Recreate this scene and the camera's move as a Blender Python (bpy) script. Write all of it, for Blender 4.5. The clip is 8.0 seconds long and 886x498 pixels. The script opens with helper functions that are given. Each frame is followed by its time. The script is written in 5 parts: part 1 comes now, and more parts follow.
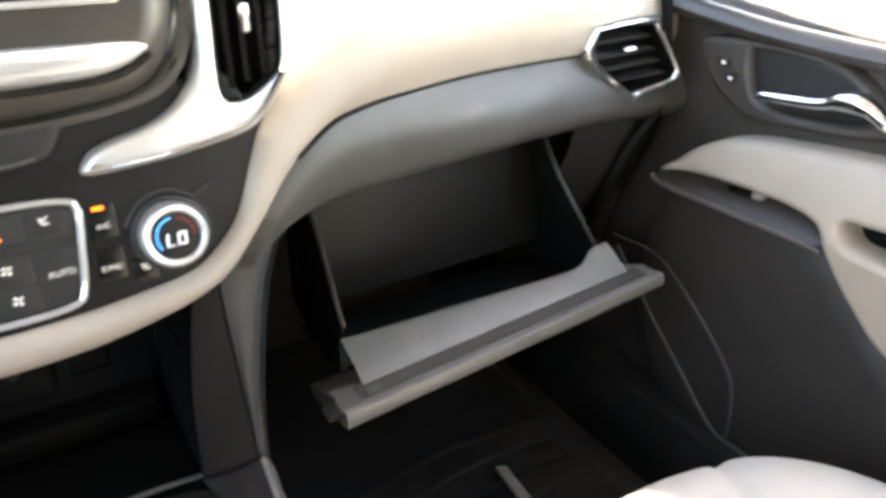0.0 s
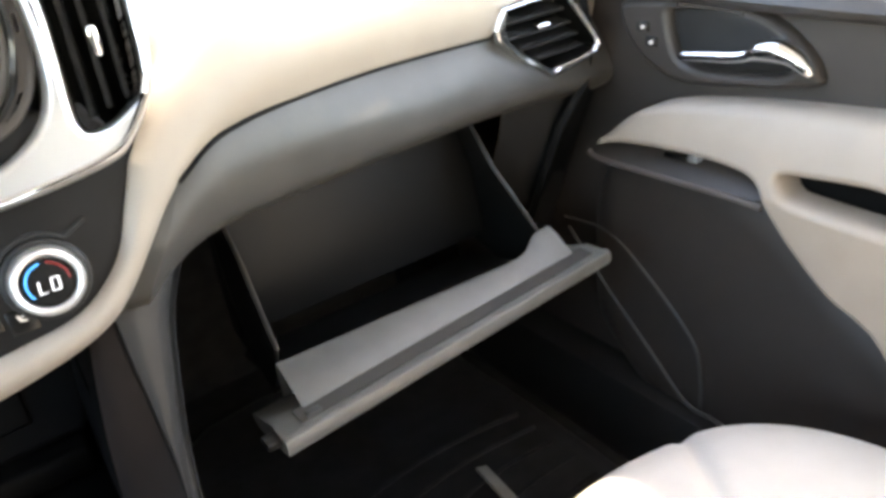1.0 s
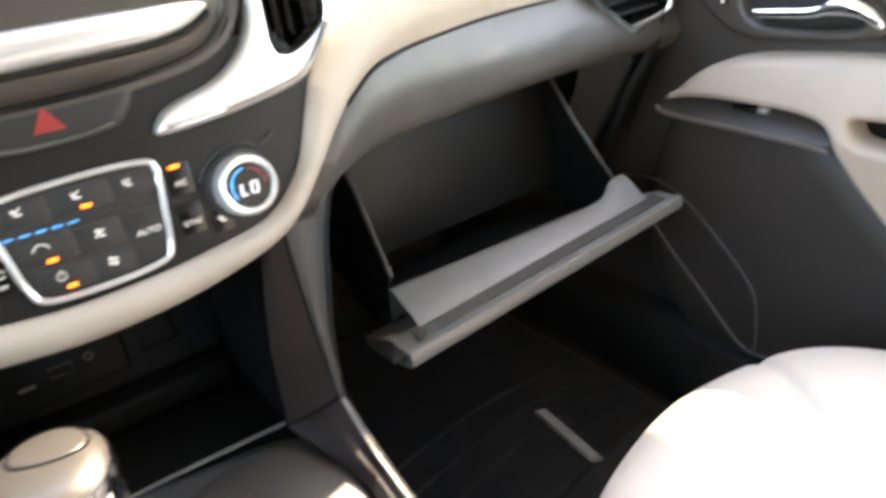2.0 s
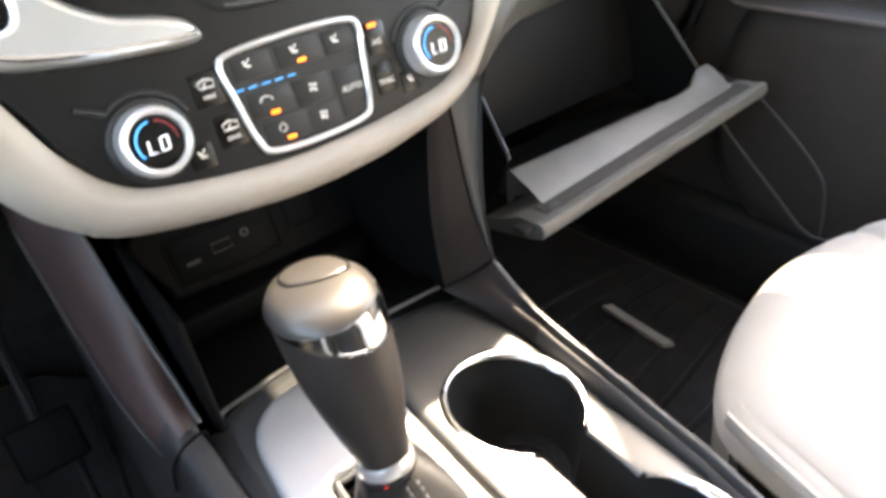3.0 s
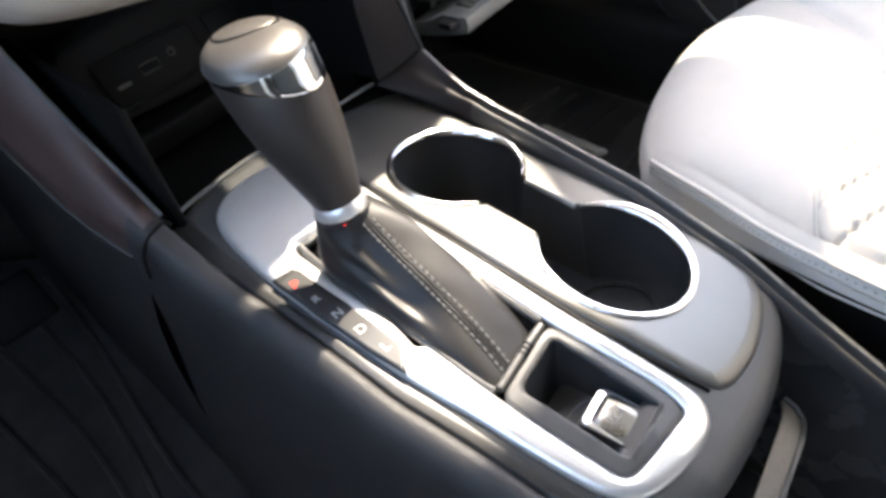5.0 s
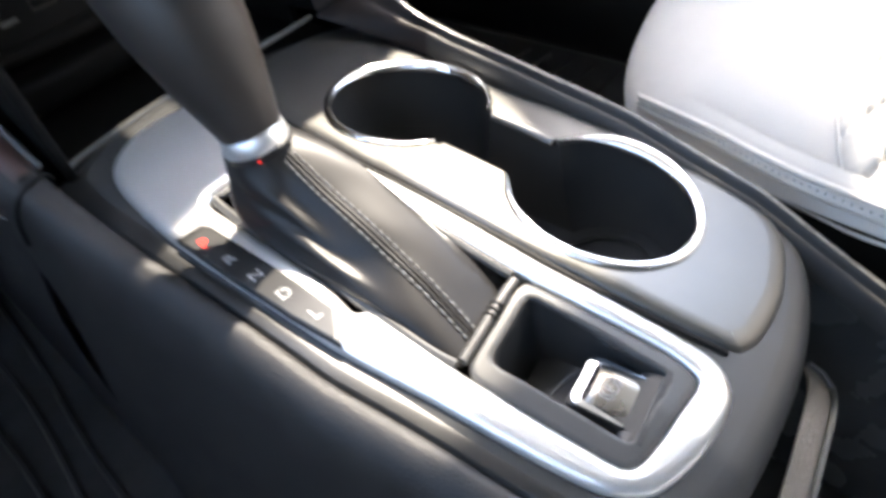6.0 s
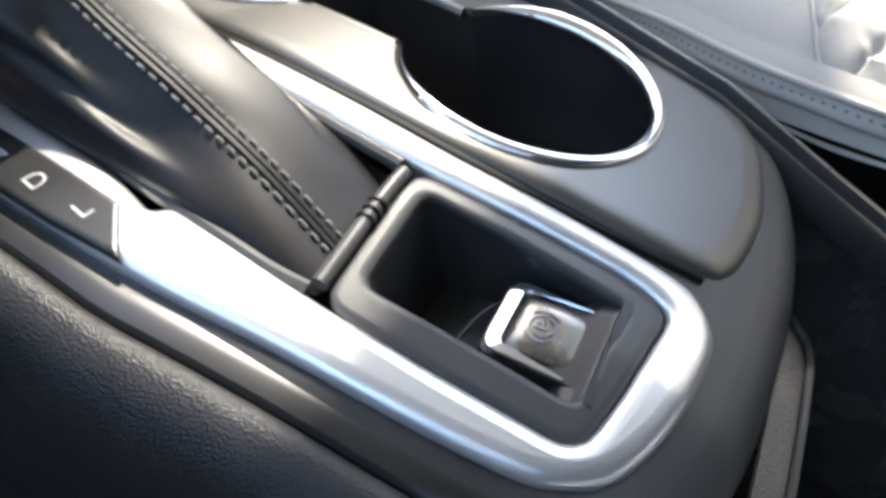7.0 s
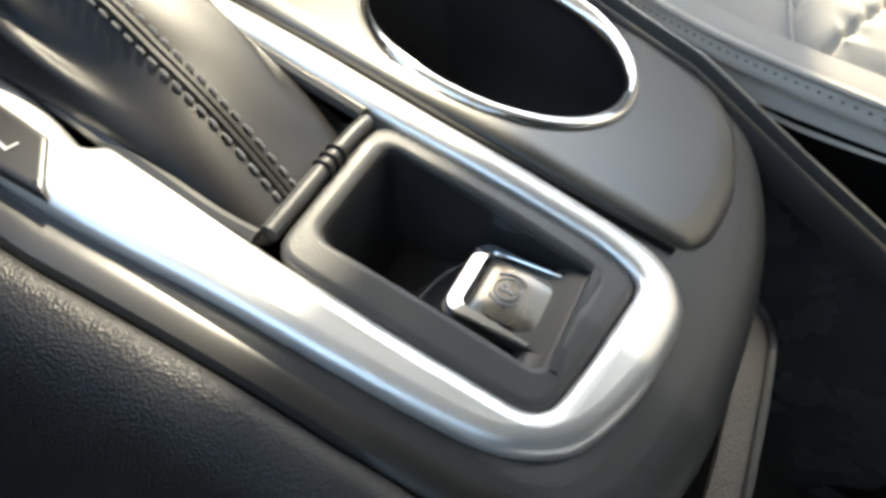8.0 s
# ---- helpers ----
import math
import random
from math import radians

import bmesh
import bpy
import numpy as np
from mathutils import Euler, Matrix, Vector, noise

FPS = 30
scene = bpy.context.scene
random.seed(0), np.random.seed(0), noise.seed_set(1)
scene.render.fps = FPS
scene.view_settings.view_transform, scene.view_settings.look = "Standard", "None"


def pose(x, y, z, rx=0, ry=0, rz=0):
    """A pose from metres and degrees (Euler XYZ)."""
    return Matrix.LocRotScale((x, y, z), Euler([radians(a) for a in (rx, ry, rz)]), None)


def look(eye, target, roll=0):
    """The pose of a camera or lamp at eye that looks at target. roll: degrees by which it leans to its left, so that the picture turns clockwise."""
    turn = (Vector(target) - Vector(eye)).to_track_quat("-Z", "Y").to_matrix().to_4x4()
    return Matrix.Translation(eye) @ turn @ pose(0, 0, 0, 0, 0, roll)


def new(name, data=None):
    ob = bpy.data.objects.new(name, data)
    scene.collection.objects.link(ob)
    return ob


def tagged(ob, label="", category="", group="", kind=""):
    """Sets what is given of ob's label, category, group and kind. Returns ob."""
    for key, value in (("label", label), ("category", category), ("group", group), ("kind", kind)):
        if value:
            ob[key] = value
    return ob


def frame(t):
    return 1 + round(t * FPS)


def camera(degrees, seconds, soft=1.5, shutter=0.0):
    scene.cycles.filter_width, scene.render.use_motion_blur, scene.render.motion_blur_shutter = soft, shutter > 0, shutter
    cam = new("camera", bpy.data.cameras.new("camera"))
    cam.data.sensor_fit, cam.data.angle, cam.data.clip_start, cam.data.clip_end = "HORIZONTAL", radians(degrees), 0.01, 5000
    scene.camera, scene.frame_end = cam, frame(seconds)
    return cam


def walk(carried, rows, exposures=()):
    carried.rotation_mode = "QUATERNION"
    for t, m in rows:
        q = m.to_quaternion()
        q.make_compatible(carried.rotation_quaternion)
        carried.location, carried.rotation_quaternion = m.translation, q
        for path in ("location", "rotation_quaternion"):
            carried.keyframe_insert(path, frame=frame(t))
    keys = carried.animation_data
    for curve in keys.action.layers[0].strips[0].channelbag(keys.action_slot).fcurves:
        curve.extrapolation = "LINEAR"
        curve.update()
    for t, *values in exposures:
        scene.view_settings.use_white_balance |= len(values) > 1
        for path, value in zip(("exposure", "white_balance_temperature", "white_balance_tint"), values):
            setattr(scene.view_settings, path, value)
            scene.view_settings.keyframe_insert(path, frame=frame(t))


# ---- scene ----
# The plan is drawn in units of K metres: x to the passenger's side, y to the windscreen, z up from the cabin floor.
K = 0.85
cam = camera(66.0, 8.0, soft=3.6, shutter=0.4)
PATH = [
    (0, (0.034, -0.313, 0.913), (0.968, 1.203, 0.003), -0.3),
    (0.5, (0.095, -0.323, 0.907), (1.032, 1.196, 0.006), -6.4),
    (1, (0.103, -0.326, 0.897), (1.063, 1.173, -0.014), -7.3),
    (1.2, (0.092, -0.325, 0.898), (1.067, 1.162, -0.017), -7.1),
    (2.3, (-0.099, -0.319, 0.875), (0.838, 1.149, -0.108), -6.5),
    (2.5, (-0.13, -0.3, 0.868), (0.77, 1.16, -0.16), -6.9),
    (3, (-0.215, -0.28, 0.859), (0.717, 1.116, -0.229), -8.0),
    (3.5, (-0.243, -0.334, 0.812), (0.739, 0.993, -0.317), -11.2),
    (4, (-0.269, -0.347, 0.786), (0.704, 0.906, -0.432), -12.0),
    (4.5, (-0.28, -0.351, 0.801), (0.643, 0.856, -0.5), -12.7),
    (5.8, (-0.255, -0.318, 0.753), (0.626, 0.809, -0.645), -14.0),
    (6, (-0.238, -0.31, 0.704), (0.677, 0.809, -0.678), -13.8),
    (6.5, (-0.196, -0.282, 0.629), (0.763, 0.697, -0.828), -10.7),
    (7, (-0.193, -0.271, 0.587), (0.857, 0.624, -0.86), -5.8),
    (7.5, (-0.192, -0.264, 0.563), (0.894, 0.563, -0.899), -1.8),
    (8, (-0.192, -0.269, 0.568), (0.908, 0.524, -0.902), -0.4),
]
EXPOSURES = [(0, 4.23, 8500, 12), (1.2, 4.27, 8500, 12), (2.5, 4.40, 8600, 13), (3.5, 4.38, 8600, 13), (4.0, 4.02, 8100, 13), (4.5, 3.98, 7700, 12), (6.0, 4.05, 7300, 11), (6.5, 3.52, 7000, 8), (7.0, 3.15, 6900, 8), (7.5, 3.1, 7800, 4), (8.0, 3.1, 7900, 3)]
walk(cam, [(t, look([K * c for c in eye], [K * c for c in target], roll)) for t, eye, target, roll in PATH], EXPOSURES)

# ---- light: clear sky and a sun that falls in through windscreen and passenger window ----
SUN = Vector((0.80, 0.36, 1.0)).normalized()
world = bpy.data.worlds.new("sky")
scene.world = world
world.use_nodes = True
wn = world.node_tree.nodes
sky = wn.new("ShaderNodeTexSky")
sky.sky_type = "NISHITA"
sky.sun_disc = False
sky.sun_elevation = math.asin(SUN.z)
sky.sun_rotation = math.atan2(SUN.x, SUN.y)
wn["Background"].inputs["Strength"].default_value = 0.15
world.node_tree.links.new(sky.outputs[0], wn["Background"].inputs["Color"])
sun_data = bpy.data.lights.new("sun", "SUN")
sun_data.energy, sun_data.angle, sun_data.color = 1.35, radians(0.9), (1.0, 0.95, 0.88)
sun = new("sun", sun_data)
sun.matrix_world = Matrix.Translation(SUN * 20) @ SUN.to_track_quat("Z", "Y").to_matrix().to_4x4()


# ---- materials ----
def material(name, color, rough=0.5, metal=0.0, grain=0.0, size=600.0, var=0.12, mottle=30.0, bump=0.0002, coat=0.0, spec=0.5,
             voronoi=False, rvar=0.08, emit=0.0, sheen=0.0):
    """A surface with mottled colour, uneven gloss and a fine grain in relief; size and mottle are cells per metre."""
    m = bpy.data.materials.new(name)
    m.use_nodes = True
    n, link = m.node_tree.nodes, m.node_tree.links.new
    b = n["Principled BSDF"]
    co = n.new("ShaderNodeTexCoord")
    big = n.new("ShaderNodeTexNoise")
    big.inputs["Scale"].default_value, big.inputs["Detail"].default_value = mottle, 5
    link(co.outputs["Object"], big.inputs["Vector"])
    ramp = n.new("ShaderNodeValToRGB")
    ramp.color_ramp.elements[0].position, ramp.color_ramp.elements[1].position = 0.3, 0.7
    ramp.color_ramp.elements[0].color = (*[c * (1 - var) for c in color], 1)
    ramp.color_ramp.elements[1].color = (*[min(1, c * (1 + var)) for c in color], 1)
    link(big.outputs["Fac"], ramp.inputs["Fac"])
    link(ramp.outputs["Color"], b.inputs["Base Color"])
    fine = n.new("ShaderNodeTexVoronoi" if voronoi else "ShaderNodeTexNoise")
    fine.inputs["Scale"].default_value = size
    link(co.outputs["Object"], fine.inputs["Vector"])
    rr = n.new("ShaderNodeMapRange")
    rr.inputs["To Min"].default_value, rr.inputs["To Max"].default_value = max(0.02, rough - rvar), min(1, rough + rvar)
    link(big.outputs["Fac"], rr.inputs["Value"])
    link(rr.outputs["Result"], b.inputs["Roughness"])
    if grain > 0:
        bp = n.new("ShaderNodeBump")
        bp.inputs["Strength"].default_value, bp.inputs["Distance"].default_value = grain, bump
        link(fine.outputs["Distance" if voronoi else "Fac"], bp.inputs["Height"])
        link(bp.outputs["Normal"], b.inputs["Normal"])
    b.inputs["Metallic"].default_value = metal
    b.inputs["Coat Weight"].default_value = coat
    b.inputs["Specular IOR Level"].default_value = spec
    b.inputs["Sheen Weight"].default_value = sheen
    if emit:
        b.inputs["Emission Color"].default_value = (*color, 1)
        b.inputs["Emission Strength"].default_value = emit
    return m


CREAM = material("cream_soft_plastic", (0.340, 0.293, 0.245), 0.45, grain=0.35, size=1500, var=0.04, voronoi=True)
ARM = material("cream_armrest_padding", (0.335, 0.282, 0.23), 0.5, grain=0.35, size=1300, var=0.04, voronoi=True)
DARK = material("charcoal_plastic", (0.022, 0.021, 0.020), 0.5, grain=0.4, size=1400, voronoi=True, var=0.15, spec=0.35)
DOOR = material("brown_grey_door_plastic", (0.044, 0.0365, 0.0315), 0.48, grain=0.5, size=1100, voronoi=True, var=0.1)
BAND = material("grained_grey_padding", (0.066, 0.0620, 0.0555), 0.44, spec=0.45, grain=0.5, size=1100, voronoi=True, var=0.1)
PAD = material("grained_black_leather_pad", (0.021, 0.0201, 0.0196), 0.46, grain=0.6, size=1250, voronoi=True, bump=0.0005, var=0.15, spec=0.42)
SILVER = material("satin_silver_trim", (0.80, 0.80, 0.79), 0.33, metal=0.80, grain=0.05, size=2500, var=0.02, rvar=0.02)
CHROME = material("chrome", (0.85, 0.86, 0.87), 0.10, metal=1.0, rvar=0.03, var=0.01)
GUN = material("dark_satin_metal_paint", (0.115, 0.113, 0.107), 0.37, metal=0.78, grain=0.08, size=3000, var=0.04, rvar=0.02)
GLOSS = material("gloss_black_plastic", (0.008, 0.0075, 0.007), 0.25, rvar=0.05, spec=0.4)
FACE = material("satin_black_panel", (0.0095, 0.0086, 0.0082), 0.40, grain=0.1, size=2500, spec=0.3)
SOFT = material("matt_black_plastic", (0.0045, 0.0045, 0.0043), 0.55, grain=0.2, size=1500, spec=0.10)
POCKET = material("dark_grey_plastic", (0.075, 0.076, 0.073), 0.45, grain=0.35, size=1600, voronoi=True)
BOOT = material("black_leather", (0.015, 0.0142, 0.0138), 0.45, grain=0.09, size=900, voronoi=True, bump=0.0003, var=0.2, spec=0.27)
KNOBL = material("dark_grip_leather", (0.026, 0.0215, 0.019), 0.42, spec=0.35, grain=0.25, size=900, voronoi=True)
CAP = material("pewter_plastic", (0.075, 0.068, 0.060), 0.33, metal=0.45, grain=0.15, size=2500, var=0.03)
THREAD = material("grey_thread", (0.17, 0.17, 0.165), 0.8)
CUPMAT = material("black_cup_plastic", (0.018, 0.0185, 0.019), 0.5, grain=0.2, size=1500, spec=0.3)
BUTTON = material("dark_satin_key", (0.21, 0.195, 0.17), 0.28, metal=0.85, grain=0.1, size=2500)
TRAYMAT = material("dark_tray_plastic", (0.020, 0.021, 0.022), 0.36, grain=0.2, size=1800, spec=0.4)
SEAT = material("cream_leather", (0.48, 0.448, 0.40), 0.62, spec=0.3, grain=0.18, size=900, voronoi=True, bump=0.0003, var=0.04)
QUILT = material("perforated_cream_leather", (0.45, 0.42, 0.375), 0.65, spec=0.25, grain=0.12, size=700, voronoi=True, bump=0.0003, var=0.03)
RUBBER = material("black_rubber", (0.042, 0.042, 0.043), 0.34, grain=0.5, size=500, var=0.3)
CARPET = material("black_carpet", (0.05, 0.047, 0.045), 0.95, grain=1.0, size=700, bump=0.001, var=0.3)
LINING = material("grey_headlining", (0.52, 0.51, 0.48), 0.95, grain=0.5, size=900, var=0.06)
WHITE = material("white_print", (0.55, 0.55, 0.55), 0.5, emit=0.05)
PRINT = material("grey_print", (0.34, 0.34, 0.335), 0.5)
ORANGE = material("orange_light", (1.0, 0.20, 0.02), 0.4, emit=0.22)
BLUE = material("blue_light", (0.03, 0.30, 0.75), 0.4, emit=0.12)
RED = material("red_light", (0.9, 0.03, 0.02), 0.4, emit=0.3)
DISPLAY = material("white_display", (0.75, 0.79, 0.88), 0.4, emit=0.08)
REDPRINT = material("red_print", (0.26, 0.025, 0.024), 0.4, emit=0.008)
SHELL = material("console_grey_plastic", (0.032, 0.033, 0.033), 0.42, grain=0.3, size=1600, voronoi=True, spec=0.4)
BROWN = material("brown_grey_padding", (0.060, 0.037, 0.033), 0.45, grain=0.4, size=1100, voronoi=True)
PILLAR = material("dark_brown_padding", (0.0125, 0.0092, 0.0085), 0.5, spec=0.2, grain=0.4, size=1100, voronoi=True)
STRIP = material("satin_grey_strip_plastic", (0.012, 0.012, 0.0117), 0.36, grain=0.1, size=2500, spec=0.5)
EDGE = material("pale_brown_plastic", (0.095, 0.079, 0.070), 0.42, grain=0.3, size=1100, voronoi=True)
FRAME = material("satin_dark_grey_frame_plastic", (0.050, 0.050, 0.049), 0.40, grain=0.25, size=1600, voronoi=True, spec=0.4)
LID = material("satin_grey_lid_plastic", (0.130, 0.128, 0.116), 0.40, grain=0.2, size=1500, voronoi=True, spec=0.75, rvar=0.03)
# near black: shade inside the open glove box is put into the colour
BIN = material("shaded_box_plastic", (0.0062, 0.0064, 0.0060), 0.5, grain=0.2, size=1500, spec=0.4)
RAIL = material("dark_grey_rail_plastic", (0.056, 0.056, 0.054), 0.27, grain=0.2, size=1500, voronoi=True)
MESH = material("woven_grey_fabric", (0.21, 0.19, 0.165), 0.8, grain=1.0, size=900, voronoi=True, bump=0.0008)
GROUND = material("concrete", (0.42, 0.41, 0.39), 0.9, grain=0.4, size=60, mottle=0.6)


# ---- helpers for shapes ----
def finish(ob, bm, mat, smooth=40):
    bmesh.ops.scale(bm, vec=(K, K, K), verts=bm.verts)
    bmesh.ops.recalc_face_normals(bm, faces=bm.faces)
    me = ob.data
    bm.to_mesh(me)
    bm.free()
    me.materials.append(mat)
    me.polygons.foreach_set("use_smooth", [True] * len(me.polygons))
    me.set_sharp_from_angle(angle=radians(smooth))
    return ob


def thing(name, base, label, category, group="", kind=""):
    """An Empty at the base of a thing."""
    ob = new(name)
    ob.location = [K * c for c in base]
    ob.empty_display_size = 0.02
    return tagged(ob, label, category, group, kind)


def part(name, bm, mat, parent=None, label="", smooth=40):
    ob = finish(new(name, bpy.data.meshes.new(name)), bm, mat, smooth)
    if parent is not None:
        ob.parent = parent
        ob.matrix_parent_inverse = Matrix.Translation(parent.location).inverted()
    return tagged(ob, label)


def solo(name, bm, mat, label, category, kind="", smooth=40):
    return tagged(finish(new(name, bpy.data.meshes.new(name)), bm, mat, smooth), label, category, "", kind)


def spl(pts, n=8, closed=False):
    """A smooth curve through points of any dimension."""
    p = [np.array(q, float) for q in pts]
    m, out = len(p), []
    for i in range(m if closed else m - 1):
        g = (lambda k: p[k % m]) if closed else (lambda k: p[max(0, min(m - 1, k))])
        a, b, c, d = g(i - 1), g(i), g(i + 1), g(i + 2)
        for k in range(n):
            t = k / n
            out.append(0.5 * (2 * b + (c - a) * t + (2 * a - 5 * b + 4 * c - d) * t * t + (3 * b - a - 3 * c + d) * t ** 3))
    if not closed:
        out.append(p[-1])
    return out


def loft(rows, closed=False, caps=False, bm=None):
    """A surface over rows of points with the same count."""
    bm = bm or bmesh.new()
    vs = [[bm.verts.new(tuple(map(float, q))) for q in r] for r in rows]
    for a, b in zip(vs, vs[1:]):
        n = len(a)
        for i in range(n if closed else n - 1):
            j = (i + 1) % n
            bm.faces.new((a[i], a[j], b[j], b[i]))
    if caps:
        bm.faces.new(vs[0])
        bm.faces.new(vs[-1])
    return bm


def thick(bm, depth):
    """Give an open surface a thickness."""
    bmesh.ops.recalc_face_normals(bm, faces=bm.faces)
    bmesh.ops.solidify(bm, geom=bm.faces[:], thickness=depth)
    return bm


def box(c, s, bevel=0.002, seg=2, turn=None, bm=None):
    bm2 = bmesh.new()
    bmesh.ops.create_cube(bm2, size=1, matrix=Matrix.Diagonal((*s, 1)))
    if bevel:
        bmesh.ops.bevel(bm2, geom=bm2.edges[:], offset=min(bevel, min(s) * 0.45), segments=seg, profile=0.5, affect="EDGES")
    m = Matrix.Translation(c) @ (turn or Matrix.Identity(4))
    bmesh.ops.transform(bm2, matrix=m, verts=bm2.verts)
    return join(bm, bm2)


def join(bm, other):
    if bm is None:
        return other
    me = bpy.data.meshes.new("tmp")
    other.to_mesh(me)
    other.free()
    bm.from_mesh(me)
    bpy.data.meshes.remove(me)
    return bm


def tube(path, r, sides=10, closed=False, flat=1.0, bm=None):
    """A round bar along a path; r may be one radius or one for each point; flat squeezes it."""
    p = [Vector(map(float, q)) for q in path]
    rows, n = [], len(p)
    last = None
    for i, q in enumerate(p):
        d = (p[(i + 1) % n] - p[i - 1]) if closed else (p[min(i + 1, n - 1)] - p[max(i - 1, 0)])
        d.normalize()
        a = d.cross(Vector((0, 0, 1)))
        if a.length < 0.2:
            a = d.cross(last if last is not None and d.cross(last).length > 0.2 else Vector((0, 1, 0)))
        a.normalize()
        b = a.cross(d)
        last = b
        rad = r[i] if hasattr(r, "__len__") else r
        rows.append([q + a * (math.cos(t) * rad) + b * (math.sin(t) * rad * flat) for t in [2 * math.pi * k / sides for k in range(sides)]])
    if closed:
        rows.append(rows[0])
        bm2 = loft(rows, True)
        bmesh.ops.remove_doubles(bm2, verts=bm2.verts, dist=1e-7)
    else:
        bm2 = loft(rows, True, True)
    return join(bm, bm2)


def turned(profile, centre, n=40, axis=None, sx=1.0, sy=1.0):
    """A turned body: profile of (radius, height), about an axis through centre."""
    rot = Vector(axis).normalized().to_track_quat("Z", "Y").to_matrix() if axis is not None else Matrix.Identity(3)
    rows = []
    for r, h in profile:
        rows.append([Vector(centre) + rot @ Vector((r * sx * math.cos(2 * math.pi * k / n), r * sy * math.sin(2 * math.pi * k / n), h)) for k in range(n)])
    return loft(rows, True, True)


def poly_distance(px, py, poly):
    """Signed distance of points to a closed outline, negative inside."""
    q = np.array(poly)
    a, b = q, np.roll(q, -1, axis=0)
    best = np.full(px.shape, 1e9)
    inside = np.zeros(px.shape, bool)
    for (ax, ay), (bx, by) in zip(a, b):
        ex, ey = bx - ax, by - ay
        t = np.clip(((px - ax) * ex + (py - ay) * ey) / max(ex * ex + ey * ey, 1e-14), 0, 1)
        best = np.minimum(best, np.hypot(px - ax - t * ex, py - ay - t * ey))
        if ay != by:
            inside ^= ((ay > py) != (by > py)) & (px < ex * (py - ay) / ey + ax)
    return np.where(inside, -best, best)


def sheet(outer, holes, zfun, step=0.004, round_=0.0, height=0.0, skirt=0.0, put=None, hole_round=None):
    """A plate over an outline with holes, on the surface zfun(x, y), with rounded edges of that height and a skirt hanging down.
    The rounded rim is a strip that follows the outline, the middle a grid fitted into it."""
    put = put or (lambda x, y, z: (x, y, z))
    o = np.array([tuple(p) for p in outer])
    loops = [o] + [np.array([tuple(p) for p in h]) for h in holes]
    shift = 0.0 if hole_round is None else round_ - hole_round

    def sd(x, y):
        d = poly_distance(x, y, loops[0])
        for h in loops[1:]:
            d = np.maximum(d, -poly_distance(x, y, h) - shift)
        return d

    def press(x, y, level, turns=5):
        """Move points along the slope of the distance until it has that level."""
        for _ in range(turns):
            e = 2e-5
            dd = sd(x, y)
            nx, ny = (sd(x + e, y) - sd(x - e, y)) / (2 * e), (sd(x, y + e) - sd(x, y - e)) / (2 * e)
            ll = np.maximum(nx * nx + ny * ny, 0.3)
            m = np.clip(dd - level, -2 * step, 2 * step)
            x, y = x - m * nx / ll, y - m * ny / ll
        return x, y

    bm = bmesh.new()
    lap = min(0.3 * step, 0.12 * round_)
    inset = round_ - lap
    dip = height * (1 - math.sqrt(1 - (lap / round_) ** 2)) + 0.0001 if round_ else 0.0
    rise = [(1 - math.cos(w), math.sin(w)) for w in np.linspace(0, math.pi / 2, 6)] if round_ else [(0.0, 0.0)]
    for lp in loops:
        base, span = (0.0, round_) if lp is loops[0] else (shift, round_ - shift)
        seg = np.roll(lp, -1, axis=0) - lp
        pts = []
        for p, q in zip(lp, seg):
            n = max(1, int(math.ceil(math.hypot(*q) / (step * 0.9))))
            pts += [p + q * k / n for k in range(n)]
        pts = np.array(pts)
        x, y = pts[:, 0], pts[:, 1]
        rows = []
        if skirt:
            rows.append([put(a, b, zfun(a, b) - skirt) for a, b in zip(x, y)])
        for k, h in rise:
            if k > 0:
                x, y = press(x, y, -base - k * span, 3)
            rows.append([put(a, b, zfun(a, b) + height * h) for a, b in zip(x, y)])
        if len(rows) > 1:
            loft(rows, True, False, bm)
    xs = np.arange(o[:, 0].min() - 2 * step, o[:, 0].max() + 2 * step, step)
    ys = np.arange(o[:, 1].min() - 2 * step, o[:, 1].max() + 2 * step, step)
    gx, gy = np.meshgrid(xs, ys, indexing="ij")
    d = sd(gx, gy) + inset
    inn = d < 0
    cell = inn[:-1, :-1] | inn[1:, :-1] | inn[:-1, 1:] | inn[1:, 1:]
    used = np.zeros_like(inn)
    used[:-1, :-1] |= cell
    used[1:, :-1] |= cell
    used[:-1, 1:] |= cell
    used[1:, 1:] |= cell
    move = used & (~inn | (d > -0.3 * step))
    if move.any():
        gx[move], gy[move] = press(gx[move], gy[move], -inset, 6)
    vert = {}
    for i, j in zip(*np.nonzero(used)):
        x, y = gx[i, j], gy[i, j]
        vert[i, j] = bm.verts.new(put(x, y, zfun(x, y) + height - dip))
    for i, j in zip(*np.nonzero(cell)):
        try:
            bm.faces.new((vert[i, j], vert[i + 1, j], vert[i + 1, j + 1], vert[i, j + 1]))
        except ValueError:
            pass
    bmesh.ops.remove_doubles(bm, verts=bm.verts, dist=step * 0.04)
    bmesh.ops.dissolve_degenerate(bm, edges=bm.edges[:], dist=step * 0.02)
    return bm


